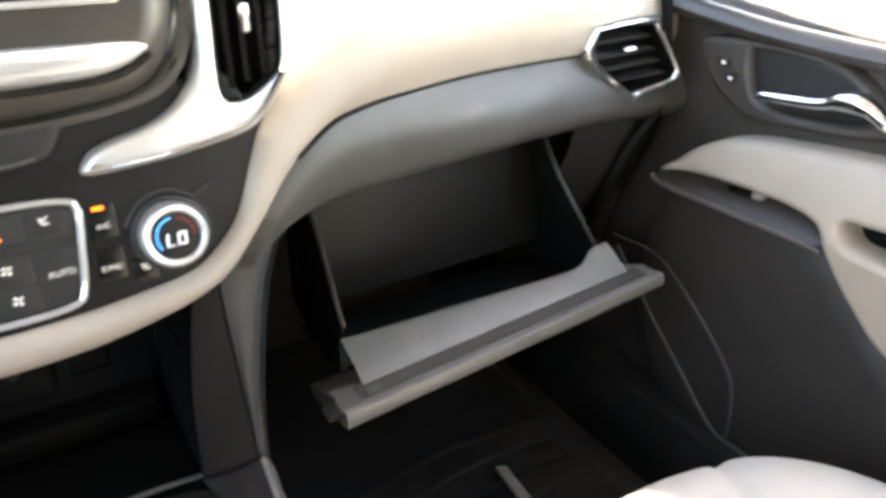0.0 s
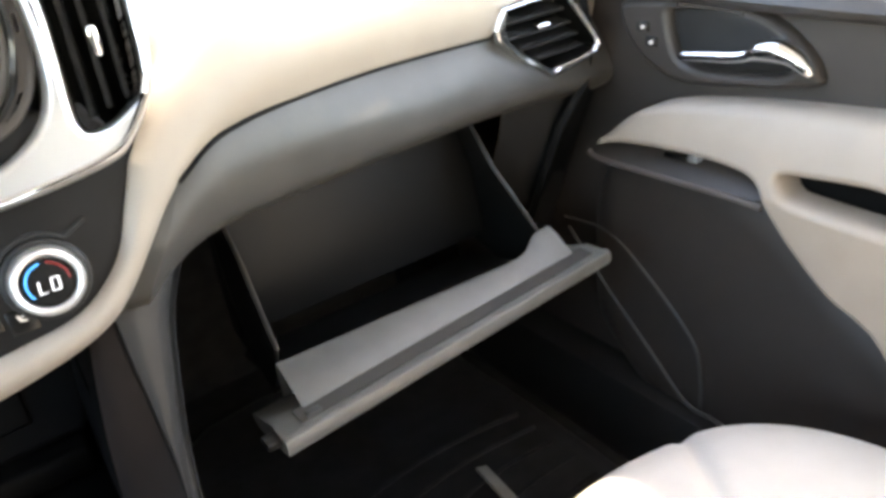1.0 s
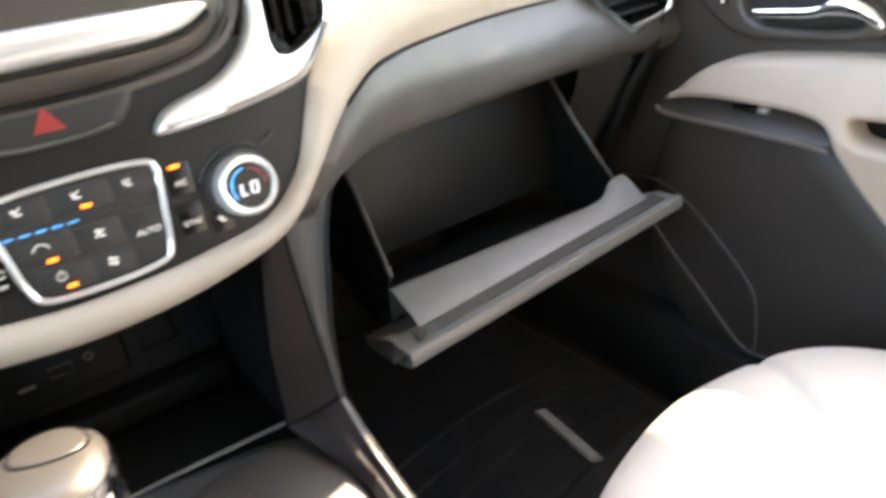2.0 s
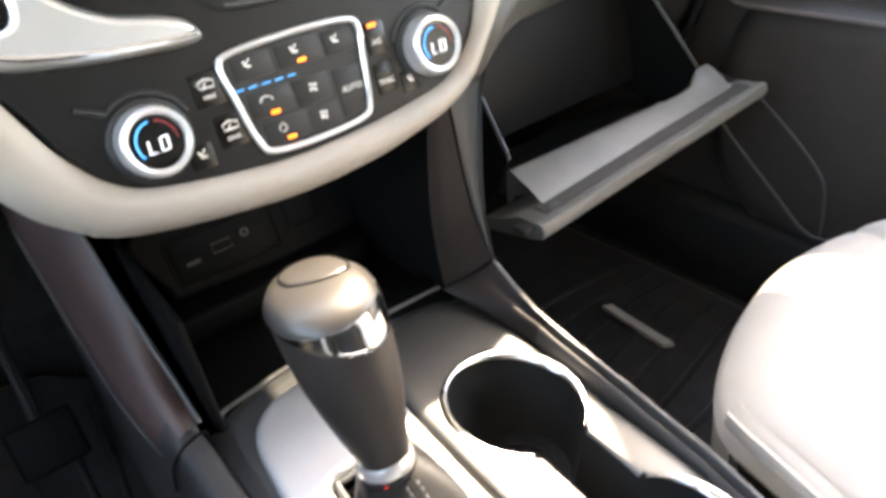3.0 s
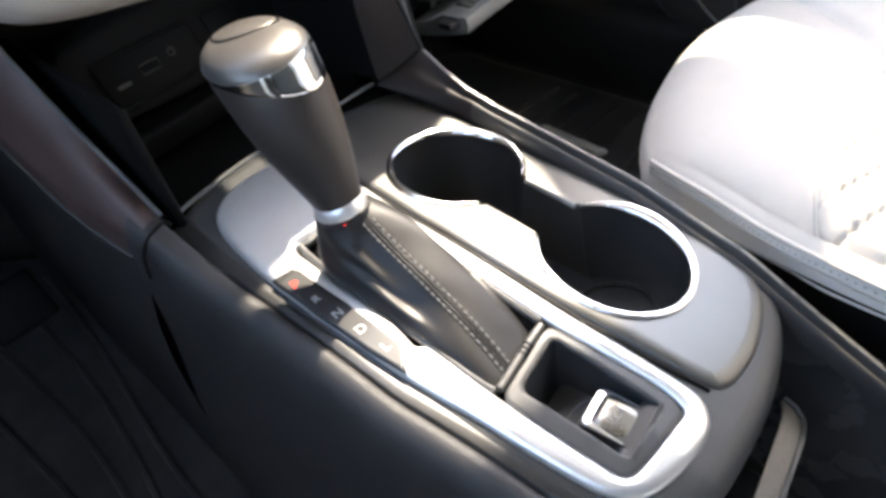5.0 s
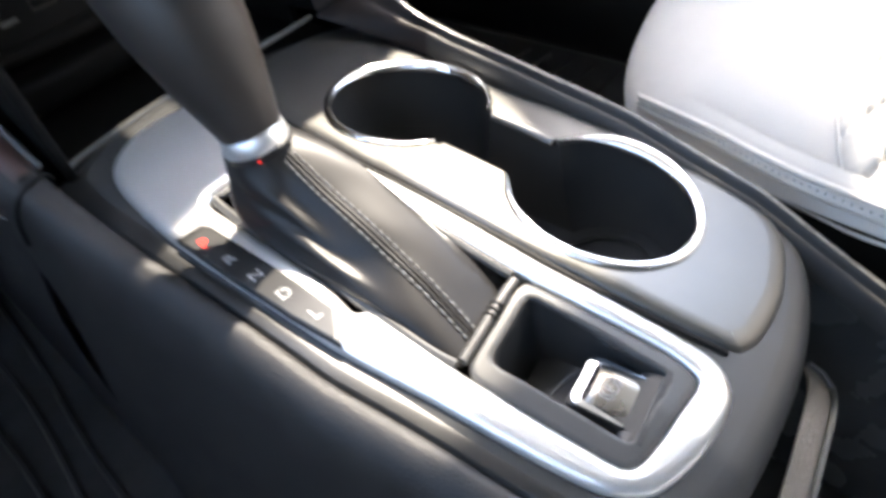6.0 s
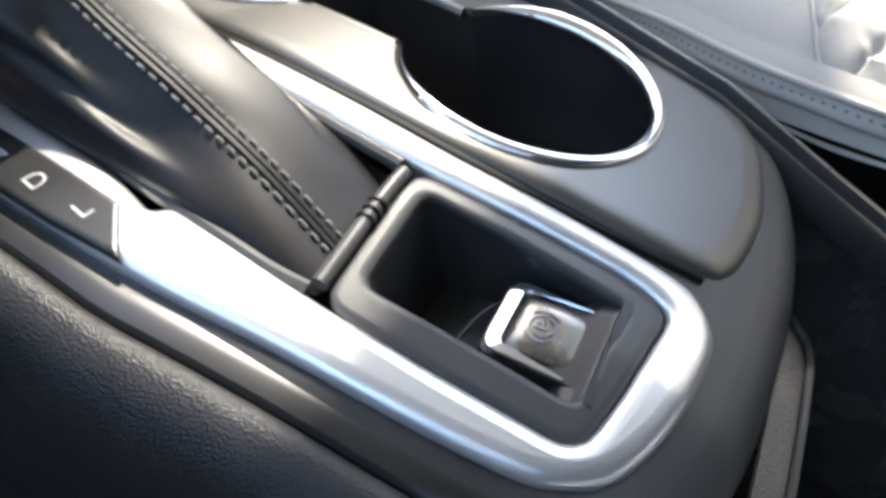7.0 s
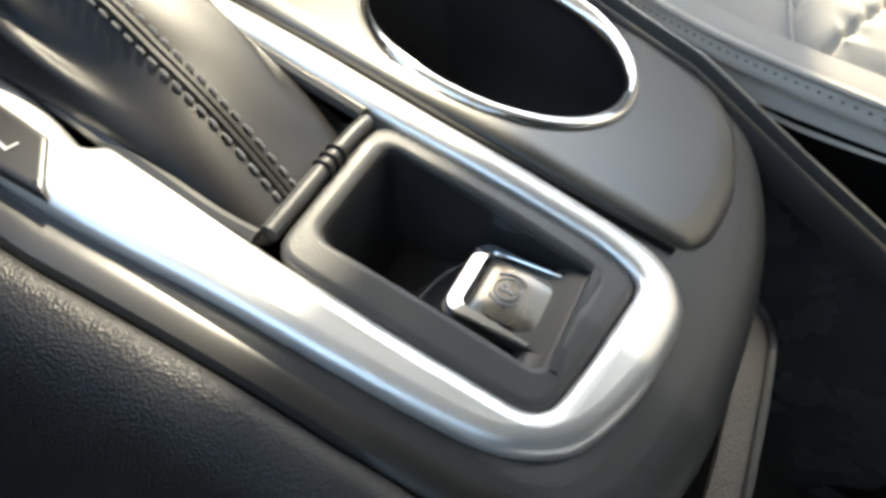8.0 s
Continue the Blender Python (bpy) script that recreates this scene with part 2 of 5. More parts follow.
def text(name, body, size, m, mat, parent, depth=0.0003):
    """Letters as a mesh, in the built-in font, at the pose m (plan units)."""
    cu = bpy.data.curves.new(name, "FONT")
    cu.body, cu.size, cu.extrude, cu.align_x, cu.align_y = body, size, depth, "CENTER", "CENTER"
    tmp = bpy.data.objects.new("tmp", cu)
    me = bpy.data.meshes.new_from_object(tmp)
    bm = bmesh.new()
    bm.from_mesh(me)
    bmesh.ops.transform(bm, matrix=m, verts=bm.verts)
    bpy.data.objects.remove(tmp)
    bpy.data.curves.remove(cu)
    bpy.data.meshes.remove(me)
    return part(name, bm, mat, parent)


def arc(c, r, a0, a1, n):
    return [(c[0] + r * math.cos(radians(a0 + (a1 - a0) * k / n)), c[1] + r * math.sin(radians(a0 + (a1 - a0) * k / n))) for k in range(n + 1)]


def filleted(poly, r, n=5):
    """An outline with its corners rounded off."""
    p = [np.array(q, float) for q in poly]
    out = []
    for i in range(len(p)):
        a, b, c = p[i - 1], p[i], p[(i + 1) % len(p)]
        la, lc = np.linalg.norm(a - b), np.linalg.norm(c - b)
        d = min(r, 0.45 * la, 0.45 * lc)
        u, w = b + (a - b) / la * d, b + (c - b) / lc * d
        for t in np.linspace(0, 1, n):
            out.append(tuple(u * (1 - t) ** 2 + b * 2 * t * (1 - t) + w * t * t))
    return out


def lerp(table, v):
    """Value of a table of (key, value) at v."""
    ks = [a for a, _ in table]
    return float(np.interp(v, ks, [b for _, b in table]))


# ---- the console's top: height over the plan ----
def zc(y):
    if y >= 0:
        return 0.445 + 0.09 * y
    return 0.445 + 0.03 * y - 0.80 * y * y if y > -0.33 else 0.348 - 0.5 * (-0.33 - y)


def ctop(x, y):
    return zc(y) - (0.16 * (x + 0.06) if x > -0.06 else 0.0)


CX = -0.008  # middle of the centre stack


def sy(z):
    """Depth of the leaning stack face at height z."""
    return 0.172 + 0.25 * (z - 0.665)


def on_stack(x, y, z):
    """Plan of the stack face: x across, y its height, z proud of it."""
    return (x + CX, sy(y) - 0.97 * z, y + 0.243 * z)


def on_door(x, y, z):
    """Plan of the door: x along the car, y height, z proud of the door towards the cabin."""
    return (0.845 - z, x, y)


# ---- shell of the cabin ----
def wall(name, c, s, mat, label, category, bevel=0.01):
    return solo(name, box(c, s, bevel), mat, label, category, "structure")


def ground():
    bm = bmesh.new()
    bmesh.ops.create_grid(bm, x_segments=8, y_segments=8, size=600)
    bmesh.ops.translate(bm, vec=(0, 0, -0.5), verts=bm.verts)
    solo("ground", bm, GROUND, "pale concrete ground outside the car", "ground", "structure")


ground()
wall("floor", (0, 0.0, -0.03), (1.9, 2.3, 0.06), CARPET, "black carpeted cabin floor", "floor")
wall("roof", (0, -0.68, 1.36), (1.8, 1.7, 0.05), LINING, "pale grey fabric headlining", "roof")
wall("wall_rear", (0, -1.50, 0.68), (1.9, 0.06, 1.40), DARK, "dark rear bulkhead of the cabin", "wall")
wall("wall_front", (0, 1.02, 0.42), (1.9, 0.06, 0.9), CARPET, "black carpeted front bulkhead", "wall")
wall("wall_right", (0.95, 0.40, 0.385), (0.06, 1.3, 0.79), DARK, "dark sill and kick panel beside the passenger footwell", "wall")
wall("wall_right_front", (0.95, 0.86, 0.87), (0.06, 0.40, 0.20), DARK, "dark inner panel ahead of the passenger door", "wall")
wall("sill", (0.86, -0.2, 0.08), (0.14, 2.4, 0.18), DARK, "dark plastic door sill", "sill", 0.03)
wall("wall_left", (-0.95, -0.3, 0.40), (0.06, 2.7, 0.82), DARK, "dark driver side door wall", "wall")
for sx in (-0.9, 0.9):
    bm = tube([(sx, 1.0, 0.83), (sx * 0.97, 0.55, 1.08), (sx * 0.9, 0.17, 1.34)], [0.05, 0.045, 0.05], 10)
    solo("pillar", bm, LINING, "grey windscreen pillar trim", "pillar", "structure")
    wall("pillar", (sx * 1.02, -0.72, 0.68), (0.07, 0.16, 1.38), LINING, "grey centre pillar trim", "pillar")
    wall("pillar", (sx * 1.02, -1.46, 0.68), (0.07, 0.14, 1.38), LINING, "grey rear pillar trim", "pillar")
    wall("side_trim", (sx * 1.02, -1.12, 0.50), (0.07, 0.64, 1.00), DARK, "dark rear door panel", "door panel")
# Added sheet, no known part: its outline cuts the sun patches on the seat.
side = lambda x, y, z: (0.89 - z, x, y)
shade_outline = [(0.08, 1.33), (0.086, 1.25), (0.1255, 1.1375), (0.174, 1.05), (0.215, 1.025), (0.27, 0.96), (0.285, 0.915), (0.26, 0.875), (0.20, 0.874), (0.144, 0.90), (0.082, 0.945), (0.0485, 0.9875), (0.036, 1.025),
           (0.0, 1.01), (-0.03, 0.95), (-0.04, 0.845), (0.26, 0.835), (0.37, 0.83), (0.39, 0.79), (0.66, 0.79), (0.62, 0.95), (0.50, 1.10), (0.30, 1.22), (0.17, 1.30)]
solo("sun_mask", sheet(shade_outline, [], lambda x, y: 0.0, 0.015, 0.008, 0.010, 0.02, put=side), DARK, "added dark sheet at the passenger window that shapes the sun on the seat", "door trim", "structure")


wall("lower_dash", (-0.53, 0.62, 0.72), (0.62, 0.5, 0.25), DARK, "dark lower dashboard on the driver side", "dashboard", 0.04)


# ---- centre console ----
console = thing("center_console", (0, 0, 0.0), "charcoal centre console with silver trim and leather pads", "center console")
TRIM = spl([(-0.060, 0.160), (-0.10, 0.163), (-0.128, 0.152), (-0.143, 0.13), (-0.149, 0.09), (-0.151, 0.045), (-0.148, -0.03), (-0.1435, -0.096),
            (-0.1340, -0.148), (-0.1260, -0.19), (-0.1175, -0.223), (-0.109, -0.2375), (-0.094, -0.249), (-0.065, -0.255), (-0.033, -0.254),
            (-0.019, -0.247), (-0.013, -0.236), (-0.014, -0.22), (-0.020, -0.186), (-0.028, -0.14), (-0.031, -0.09), (-0.032, -0.02),
            (-0.030, 0.07), (-0.026, 0.12), (-0.038, 0.153)], 6, True)
TRIM_IN = filleted([(-0.0485, 0.060), (-0.119, 0.060), (-0.118, -0.06), (-0.1225, -0.083), (-0.116, -0.088), (-0.113, -0.149),
                    (-0.107, -0.193), (-0.0985, -0.2355), (-0.071, -0.2375), (-0.029, -0.2365), (-0.028, -0.219), (-0.0445, -0.133), (-0.0485, -0.05)], 0.010)
PANEL = spl([(-0.027, 0.10), (-0.022, 0.14), (-0.008, 0.165), (0.026, 0.179), (0.07, 0.186), (0.104, 0.182), (0.119, 0.165), (0.120, 0.13),
             (0.114, 0.05), (0.111, 0.0), (0.114, -0.08), (0.118, -0.135), (0.123, -0.18), (0.120, -0.208), (0.102, -0.228), (0.064, -0.243),
             (0.03, -0.247), (0.010, -0.245), (0.0, -0.236), (-0.010, -0.20), (-0.018, -0.16), (-0.025, -0.12), (-0.028, -0.03)], 6, True)
BODY = spl([(-0.155, 0.175), (-0.166, 0.14), (-0.159, 0.03), (-0.152, -0.1), (-0.144, -0.18), (-0.133, -0.235), (-0.113, -0.268), (-0.07, -0.279),
            (-0.01, -0.276), (0.036, -0.269), (0.078, -0.256), (0.112, -0.236), (0.125, -0.205), (0.126, -0.14), (0.122, -0.05), (0.124, 0.05),
            (0.128, 0.15), (0.11, 0.193), (0, 0.197), (-0.1, 0.19)], 5, True)
C1, C2, RC = (0.048, 0.038), (0.048, -0.130), 0.0605


def cup_outline(r):
    """Two round wells joined by a narrower slot."""
    a = 62
    return arc(C1, r, -a, 180 + a, 36) + arc(C2, r, 180 - a, 360 + a, 36)


CUPS = cup_outline(RC)
WELL = [(-0.048, 0.050), (-0.054, 0.058), (-0.106, 0.058), (-0.116, 0.050), (-0.117, -0.10), (-0.112, -0.147), (-0.046, -0.136)]
TRAY = filleted([(-0.1122, -0.1485), (-0.0450, -0.1362), (-0.0283, -0.219), (-0.0293, -0.2360), (-0.071, -0.2370), (-0.0983, -0.2352), (-0.1068, -0.193)], 0.009)
TRAY_IN = filleted([(-0.0520, -0.1455), (-0.0982, -0.1538), (-0.0858, -0.2280), (-0.0395, -0.2245)], 0.006)


OPEN = filleted([(-0.0445, 0.064), (-0.123, 0.064), (-0.1225, -0.06), (-0.118, -0.15), (-0.110, -0.195), (-0.102, -0.2405), (-0.025, -0.2400), (-0.024, -0.219), (-0.0405, -0.135)], 0.010)


# inner edge of the leather pad, as (y, x)
PAD_EDGE = [(-0.42, -0.10), (-0.33, -0.105), (-0.28, -0.114), (-0.235, -0.129), (-0.197, -0.1365), (-0.161, -0.1425), (-0.1, -0.1535), (0.025, -0.1595), (0.13, -0.1665), (0.17, -0.170)]


def console_body():
    part("body", sheet(BODY, [CUPS, OPEN], lambda x, y: ctop(x, y) - 0.013, 0.006, 0.014, 0.009, 0.0), SHELL, console)
    side = [[(q[0] * k, q[1] * k, zf(q)) for q in BODY] for k, zf in
            ((1.0, lambda q: ctop(q[0], q[1]) - 0.013), (0.99, lambda q: ctop(q[0], q[1]) - 0.03), (0.955, lambda q: ctop(q[0], q[1]) - 0.07), (0.93, lambda q: 0.2), (0.92, lambda q: 0.0))]
    part("base", loft(side, True), SOFT, console)
    part("trim_plate", sheet(TRIM, [TRIM_IN], lambda x, y: ctop(x, y) - 0.0040, 0.003, 0.0064, 0.0055, 0.004), SILVER, console, "satin silver trim frame round the gear lever")
    part("cup_panel", sheet(PANEL, [CUPS], lambda x, y: ctop(x, y) - 0.0046, 0.004, 0.0105, 0.0048, 0.008, hole_round=0.003), GUN, console, "dark satin metal panel round the cup holders")
    # smooth black rail between the trim and the leather pad
    inner = [(-0.25, -0.101), (-0.235, -0.1135), (-0.223, -0.1185), (-0.19, -0.127), (-0.148, -0.135), (-0.096, -0.1445), (-0.03, -0.149), (0.045, -0.152), (0.09, -0.150), (0.13, -0.144), (0.165, -0.128)]
    rows = []
    for y in np.linspace(0.165, -0.25, 60):
        a, b = lerp(inner, y), lerp(PAD_EDGE, y) - 0.0042
        rows.append([(a + (b - a) * f, y, ctop(a, y) + h) for f, h in ((-0.05, -0.012), (0.0, -0.0062), (0.12, -0.0050), (0.5, -0.0042), (0.88, -0.0048), (1.0, -0.0070))])
    part("edge_rail", loft(rows), STRIP, console, "satin black rail beside the trim")
    # channel beside the silver strip
    line = [(x, y, ctop(x, y) - 0.0035) for x, y in spl([(-0.028, 0.10), (-0.030, -0.03), (-0.0255, -0.13), (-0.016, -0.19), (-0.002, -0.238)], 8)]
    part("seam", tube(line, 0.0022, 6), SOFT, console)


def cup_holder():
    holder = part("cup_holder", loft([[(*q, ctop(*q) - 0.004) for q in CUPS], [(*q, ctop(*q) - 0.02) for q in cup_outline(RC - 0.002)],
                                      [(*q, ctop(*q) - 0.045) for q in cup_outline(RC - 0.005)], [(*q, 0.345) for q in cup_outline(RC - 0.010)],
                                      [(*q, 0.335) for q in cup_outline(RC - 0.016)]], True), CUPMAT, console, "deep black plastic cup holder wells")
    part("well_floor", sheet(cup_outline(RC - 0.011), [], lambda x, y: 0.338, 0.008), CUPMAT, holder)
    for c in (C1, C2):
        ring = [(*q, 0.341) for q in arc(c, 0.034, 0, 348, 29)]
        part("ridge", tube(ring, 0.0022, 6, True), CUPMAT, holder)
    # a chrome rim round each well, open towards the slot, and the bars between
    for c, a0, a1 in ((C1, -62, 242), (C2, 118, 422)):
        path = [(*q, ctop(*q) + 0.0005) for q in arc(c, RC - 0.001, a0, a1, 54)]
        rad = [(0.0034 + 0.0030 * max(0.0, math.cos(radians(a0 + (a1 - a0) * i / 54 - 25)))) * min(1.0, 0.12 + 0.88 * min(i, 54 - i) / 8) for i in range(55)]
        part("rim", tube(path, rad, 12, False, 0.75), CHROME, holder, "chrome rim")
    dx = RC * math.cos(radians(62))
    dy = RC * math.sin(radians(62))
    for s in (-1, 1):
        q0, q1 = (C1[0] + s * dx, C1[1] - dy - 0.004), (C2[0] + s * dx, C2[1] + dy + 0.004)
        bar = [(q0[0] * (1 - t) + q1[0] * t, q0[1] * (1 - t) + q1[1] * t) for t in np.linspace(0, 1, 8)]
        part("rim_bar", tube([(x, y, ctop(x, y) - 0.0035) for x, y in bar], 0.0042, 10, False, 0.7), GUN, holder)


def selector_strip():
    """The strip with the gear letters beside the lever."""
    out = [(-0.1505, 0.043), (-0.1335, 0.0405), (-0.1305, 0.034), (-0.1275, -0.076), (-0.1425, -0.0945), (-0.1465, -0.06), (-0.149, -0.01)]
    strip = part("selector_strip", sheet(out, [], lambda x, y: ctop(x, y) + 0.0012, 0.003, 0.002, 0.0012, 0.003), STRIP, console, "dark grey strip with printed gear letters")
    for i, ch in enumerate("PRNDL"):
        y = 0.0245 - 0.0236 * i
        x = -0.1420 + 0.0012 * i
        slope = math.atan((zc(y + 0.01) - zc(y - 0.01)) / 0.02)
        m = Matrix.Translation((x, y, ctop(x, y) + 0.0026)) @ Matrix.Rotation(slope, 4, "X") @ Matrix.Rotation(radians(-4), 4, "Z")
        text("letter", ch, 0.0108, m, RED if ch == "P" else PRINT, strip, 0.0001)
    glow = [(-0.1500, 0.0365), (-0.1335, 0.0375), (-0.1320, 0.0145), (-0.1480, 0.0130)]
    part("lit_window", sheet(glow, [], lambda x, y: ctop(x, y) + 0.0019, 0.004, 0.002, 0.0005), DARK, strip)


def tray():
    part("tray_frame", sheet(TRAY, [TRAY_IN], lambda x, y: ctop(x, y) - 0.0040, 0.0025, 0.0030, 0.0024, 0.004), FRAME, console, "dark grey frame of the small tray")
    mid = np.mean(np.array(TRAY_IN), axis=0)
    rows = []
    for k, d in ((1.04, 0.0050), (0.995, 0.0048), (0.965, 0.0090), (0.92, 0.032), (0.86, 0.037), (0.5, 0.038), (0.02, 0.038)):
        rows.append([(mid[0] + (x - mid[0]) * k, mid[1] + (y - mid[1]) * k, ctop(x, y) - d if d < 0.01 else zc(-0.19) - d) for x, y in TRAY_IN])
    part("tray_well", loft(rows, True), TRAYMAT, console, "black plastic tray well")
    rim = [(x, y, ctop(x, y) - 0.002) for x, y in spl([(-0.0480, -0.1310), (-0.0495, -0.10), (-0.0500, -0.05), (-0.0500, 0.040), (-0.056, 0.0555), (-0.104, 0.0555), (-0.1145, 0.046), (-0.1155, -0.05), (-0.1145, -0.12), (-0.1115, -0.143)], 6)]
    part("well_rim", tube(rim, 0.0030, 8), FRAME, console, "dark rolled rim of the boot well")
    part("well_floor", sheet(WELL, [], lambda x, y: ctop(x, y) - 0.016, 0.008), SOFT, console)
    # rolled edge of the boot frame
    a, b = Vector((-0.1125, -0.1455)), Vector((-0.0455, -0.1335))
    bar = [a.lerp(b, t) for t in np.linspace(0.07, 0.93, 9)]
    part("boot_bar", tube([(q.x, q.y, ctop(q.x, q.y) - 0.0016) for q in bar], 0.0031, 10), FRAME, console)
    for t in (0.36, 0.42, 0.48):
        q = a.lerp(b, 1 - t)
        d = (b - a).normalized()
        ring = [(q.x + math.cos(w) * -d.y * 0.0034, q.y + math.cos(w) * d.x * 0.0034, ctop(q.x, q.y) - 0.0016 + 0.0034 * math.sin(w)) for w in np.linspace(0, 2 * math.pi, 13)[:-1]]
        part("binding", tube(ring, 0.0009, 6, True), BOOT, console)


def pads():
    """The leather pad on the driver's side and the rail on the passenger's side."""
    rows = []
    for y in np.linspace(0.170, -0.40, 40):
        xs, z0 = lerp(PAD_EDGE, y), ctop(-0.15, y) - 0.008
        lift = 0.026 * max(0, (y - 0.06) / 0.11) ** 1.5
        wide = max(0.0, min(1.0, (y - 0.02) / 0.13))
        rows.append(spl([(xs - 0.0035, y, z0 - 0.004), (xs - 0.0055, y, z0 + 0.002 + lift), (xs - 0.0112 - 0.003 * wide, y, z0 + 0.005 + lift), (xs - 0.020 - 0.006 * wide, y, z0 + 0.001 + lift + 0.003 * wide), (xs - 0.029 - 0.006 * wide, y, z0 - 0.012 + lift * 0.7),
                         (xs - 0.037 - 0.003 * wide, y, z0 - 0.040), (xs - 0.046, y, z0 - 0.10), (xs - 0.064, y, z0 - 0.22), (xs - 0.078, y, 0.03)], 4))
    part("leather_pad", loft(rows), PAD, console, "grained black leather side pad")
    joint = [(-0.1700, 0.152, 0.4690), (-0.1735, 0.151, 0.4750), (-0.1835, 0.1485, 0.4755), (-0.1950, 0.146, 0.4720), (-0.2030, 0.145, 0.4610), (-0.2075, 0.144, 0.4420)]
    part("joint", tube(spl(joint, 5), 0.0014, 6), SOFT, console)
    crest = [(-0.40, 0.28), (-0.33, 0.313), (-0.26, 0.350), (-0.2, 0.383), (-0.1, 0.415), (0.0, 0.431), (0.06, 0.4385), (0.10, 0.447), (0.13, 0.460), (0.157, 0.476)]
    rows = []
    for y in list(np.linspace(0.157, 0.06, 14)) + list(np.linspace(0.05, -0.40, 30)):
        c = lerp(crest, y)
        xo = 0.003 * math.sin(y * 9)
        f = max(0.0, (y - 0.085) / 0.072) ** 1.6
        flare = lambda x, dz, w: (x + xo - 0.030 * f * w, y + 0.022 * f * w, c + dz * (1 - f) - (0.018 * w + 0.002) * f)
        rows.append(spl([flare(0.114, -0.020, 1.06), flare(0.115, -0.012, 1.0), flare(0.118, -0.004, 0.75), flare(0.122, -0.002, 0.5), flare(0.1255, -0.007, 0.25), (0.130 + xo, y, c + 0.000), (0.136 + xo, y, c - 0.003),
                         (0.142 + xo, y, c - 0.020), (0.145 + xo, y, c - 0.08), (0.150 + xo, y, 0.05)], 4))
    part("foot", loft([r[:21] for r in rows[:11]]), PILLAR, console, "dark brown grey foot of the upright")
    part("side_rail", loft([r[20:] for r in rows]), RAIL, console, "dark padded rail with twin ridges")
    # same rail: the darker plastic puts its weaker sky reflection into the colour
    part("shaded_inner_ridge", loft([r[:21] for r in rows[10:]]), DARK, console)


def pillars():
    """The uprights that join the console to the stack, with the storage bin between them."""
    right = [((0.135, 0.215, 0.70), (0.205, 0.205, 0.69)), ((0.112, 0.204, 0.63), (0.168, 0.196, 0.63)), ((0.096, 0.197, 0.545), (0.147, 0.187, 0.545)), ((0.090, 0.188, 0.495), (0.138, 0.173, 0.505)), ((0.0875, 0.1795, 0.459), (0.1325, 0.1585, 0.478))]
    inside, face, strip = [], [], []
    for i, ((a, b), f) in enumerate(zip(right, (0.02, 0.36, 0.74, 0.91, 0.97))):
        a, b = np.array(a), np.array(b)
        low = (i / 4) ** 3
        c = a * (1 - f) + b * f + (0, -0.004, 0)
        b = b + (0, (0.016, 0.005, 0.0, 0.0, 0.0)[i], 0)
        inside.append([a + (-0.004, 0.20, -0.01), a + (-0.002, 0.03, 0), a + (-0.0005, 0.003, 0), a])
        face.append(spl([a, a * 0.75 + c * 0.25 + (0, -0.002, 0), a * 0.3 + c * 0.7 + (0, -0.001, 0), c], 4))
        strip.append(spl([c + (0.0004, -0.0004, 0), c * 0.6 + b * 0.4 + (0, -0.003, 0), c * 0.2 + b * 0.8 + (0, -0.002, 0), b, b + (0.006, 0.006, -0.003 - 0.006 * low), b + (0.012, 0.03, -0.01 - 0.03 * low), b + (0.02, 0.30, -0.05 - 0.08 * low)], 4))
    face, strip = ([list(r) for r in zip(*[spl(c, 6) for c in zip(*rows)])] for rows in (face, strip))
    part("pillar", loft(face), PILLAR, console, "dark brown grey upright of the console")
    part("pillar_inside", loft([list(r) for r in zip(*[spl(c, 6) for c in zip(*inside)])]), SOFT, console)
    part("side_strip", loft(strip), SHELL, console, "dark grey padded strip beside the upright")
    part("seam", tube([r[-1] + np.array((0, -0.0004, 0)) for r in face], 0.0012, 6), SOFT, console)
    joint = spl([(0.1345, 0.159, 0.4775), (0.128, 0.157, 0.4765), (0.112, 0.163, 0.4695), (0.0985, 0.1705, 0.463), (0.088, 0.178, 0.4585)], 5)
    part("joint", tube(joint, 0.0012, 6), SOFT, console)
    low = [[(0.145, 0.157, 0.474), (0.147, 0.2, 0.46), (0.15, 0.45, 0.40)], [(0.148, 0.157, 0.30), (0.15, 0.2, 0.3), (0.155, 0.45, 0.28)], [(0.15, 0.157, 0.0), (0.15, 0.2, 0.0), (0.155, 0.45, 0.0)]]
    part("side_panel", loft(low), SOFT, console)
    left = [((-0.185, 0.38, 0.66), (-0.222, 0.42, 0.60)), ((-0.182, 0.33, 0.60), (-0.218, 0.36, 0.535)), ((-0.179, 0.28, 0.556), (-0.214, 0.30, 0.500)), ((-0.176, 0.235, 0.522), (-0.210, 0.24, 0.482)), ((-0.173, 0.20, 0.497), (-0.204, 0.195, 0.472)), ((-0.172, 0.163, 0.474), (-0.197, 0.157, 0.462))]
    rows = [(np.array(a), np.array(b) + (0, 0, 0.009)) for a, b in left]
    keys = [spl([a + (0.008, 0.16, -0.02), a + (0.005, 0.02, -0.03), a + (0.002, 0.003, -0.004), a, a * 0.5 + b * 0.5 + (0, -0.006, 0.008), b, b + (-0.003, 0.01, -0.010)], 4) for a, b in rows]
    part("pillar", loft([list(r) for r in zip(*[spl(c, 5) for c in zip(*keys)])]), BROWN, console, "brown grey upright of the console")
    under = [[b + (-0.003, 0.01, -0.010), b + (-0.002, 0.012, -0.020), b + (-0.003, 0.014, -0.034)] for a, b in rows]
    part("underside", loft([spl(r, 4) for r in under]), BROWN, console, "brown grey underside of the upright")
    part("flank_seam", tube(spl([tuple(r[-1] + (-0.0012, -0.001, 0)) for r in under], 5), 0.0012, 6), POCKET, console)
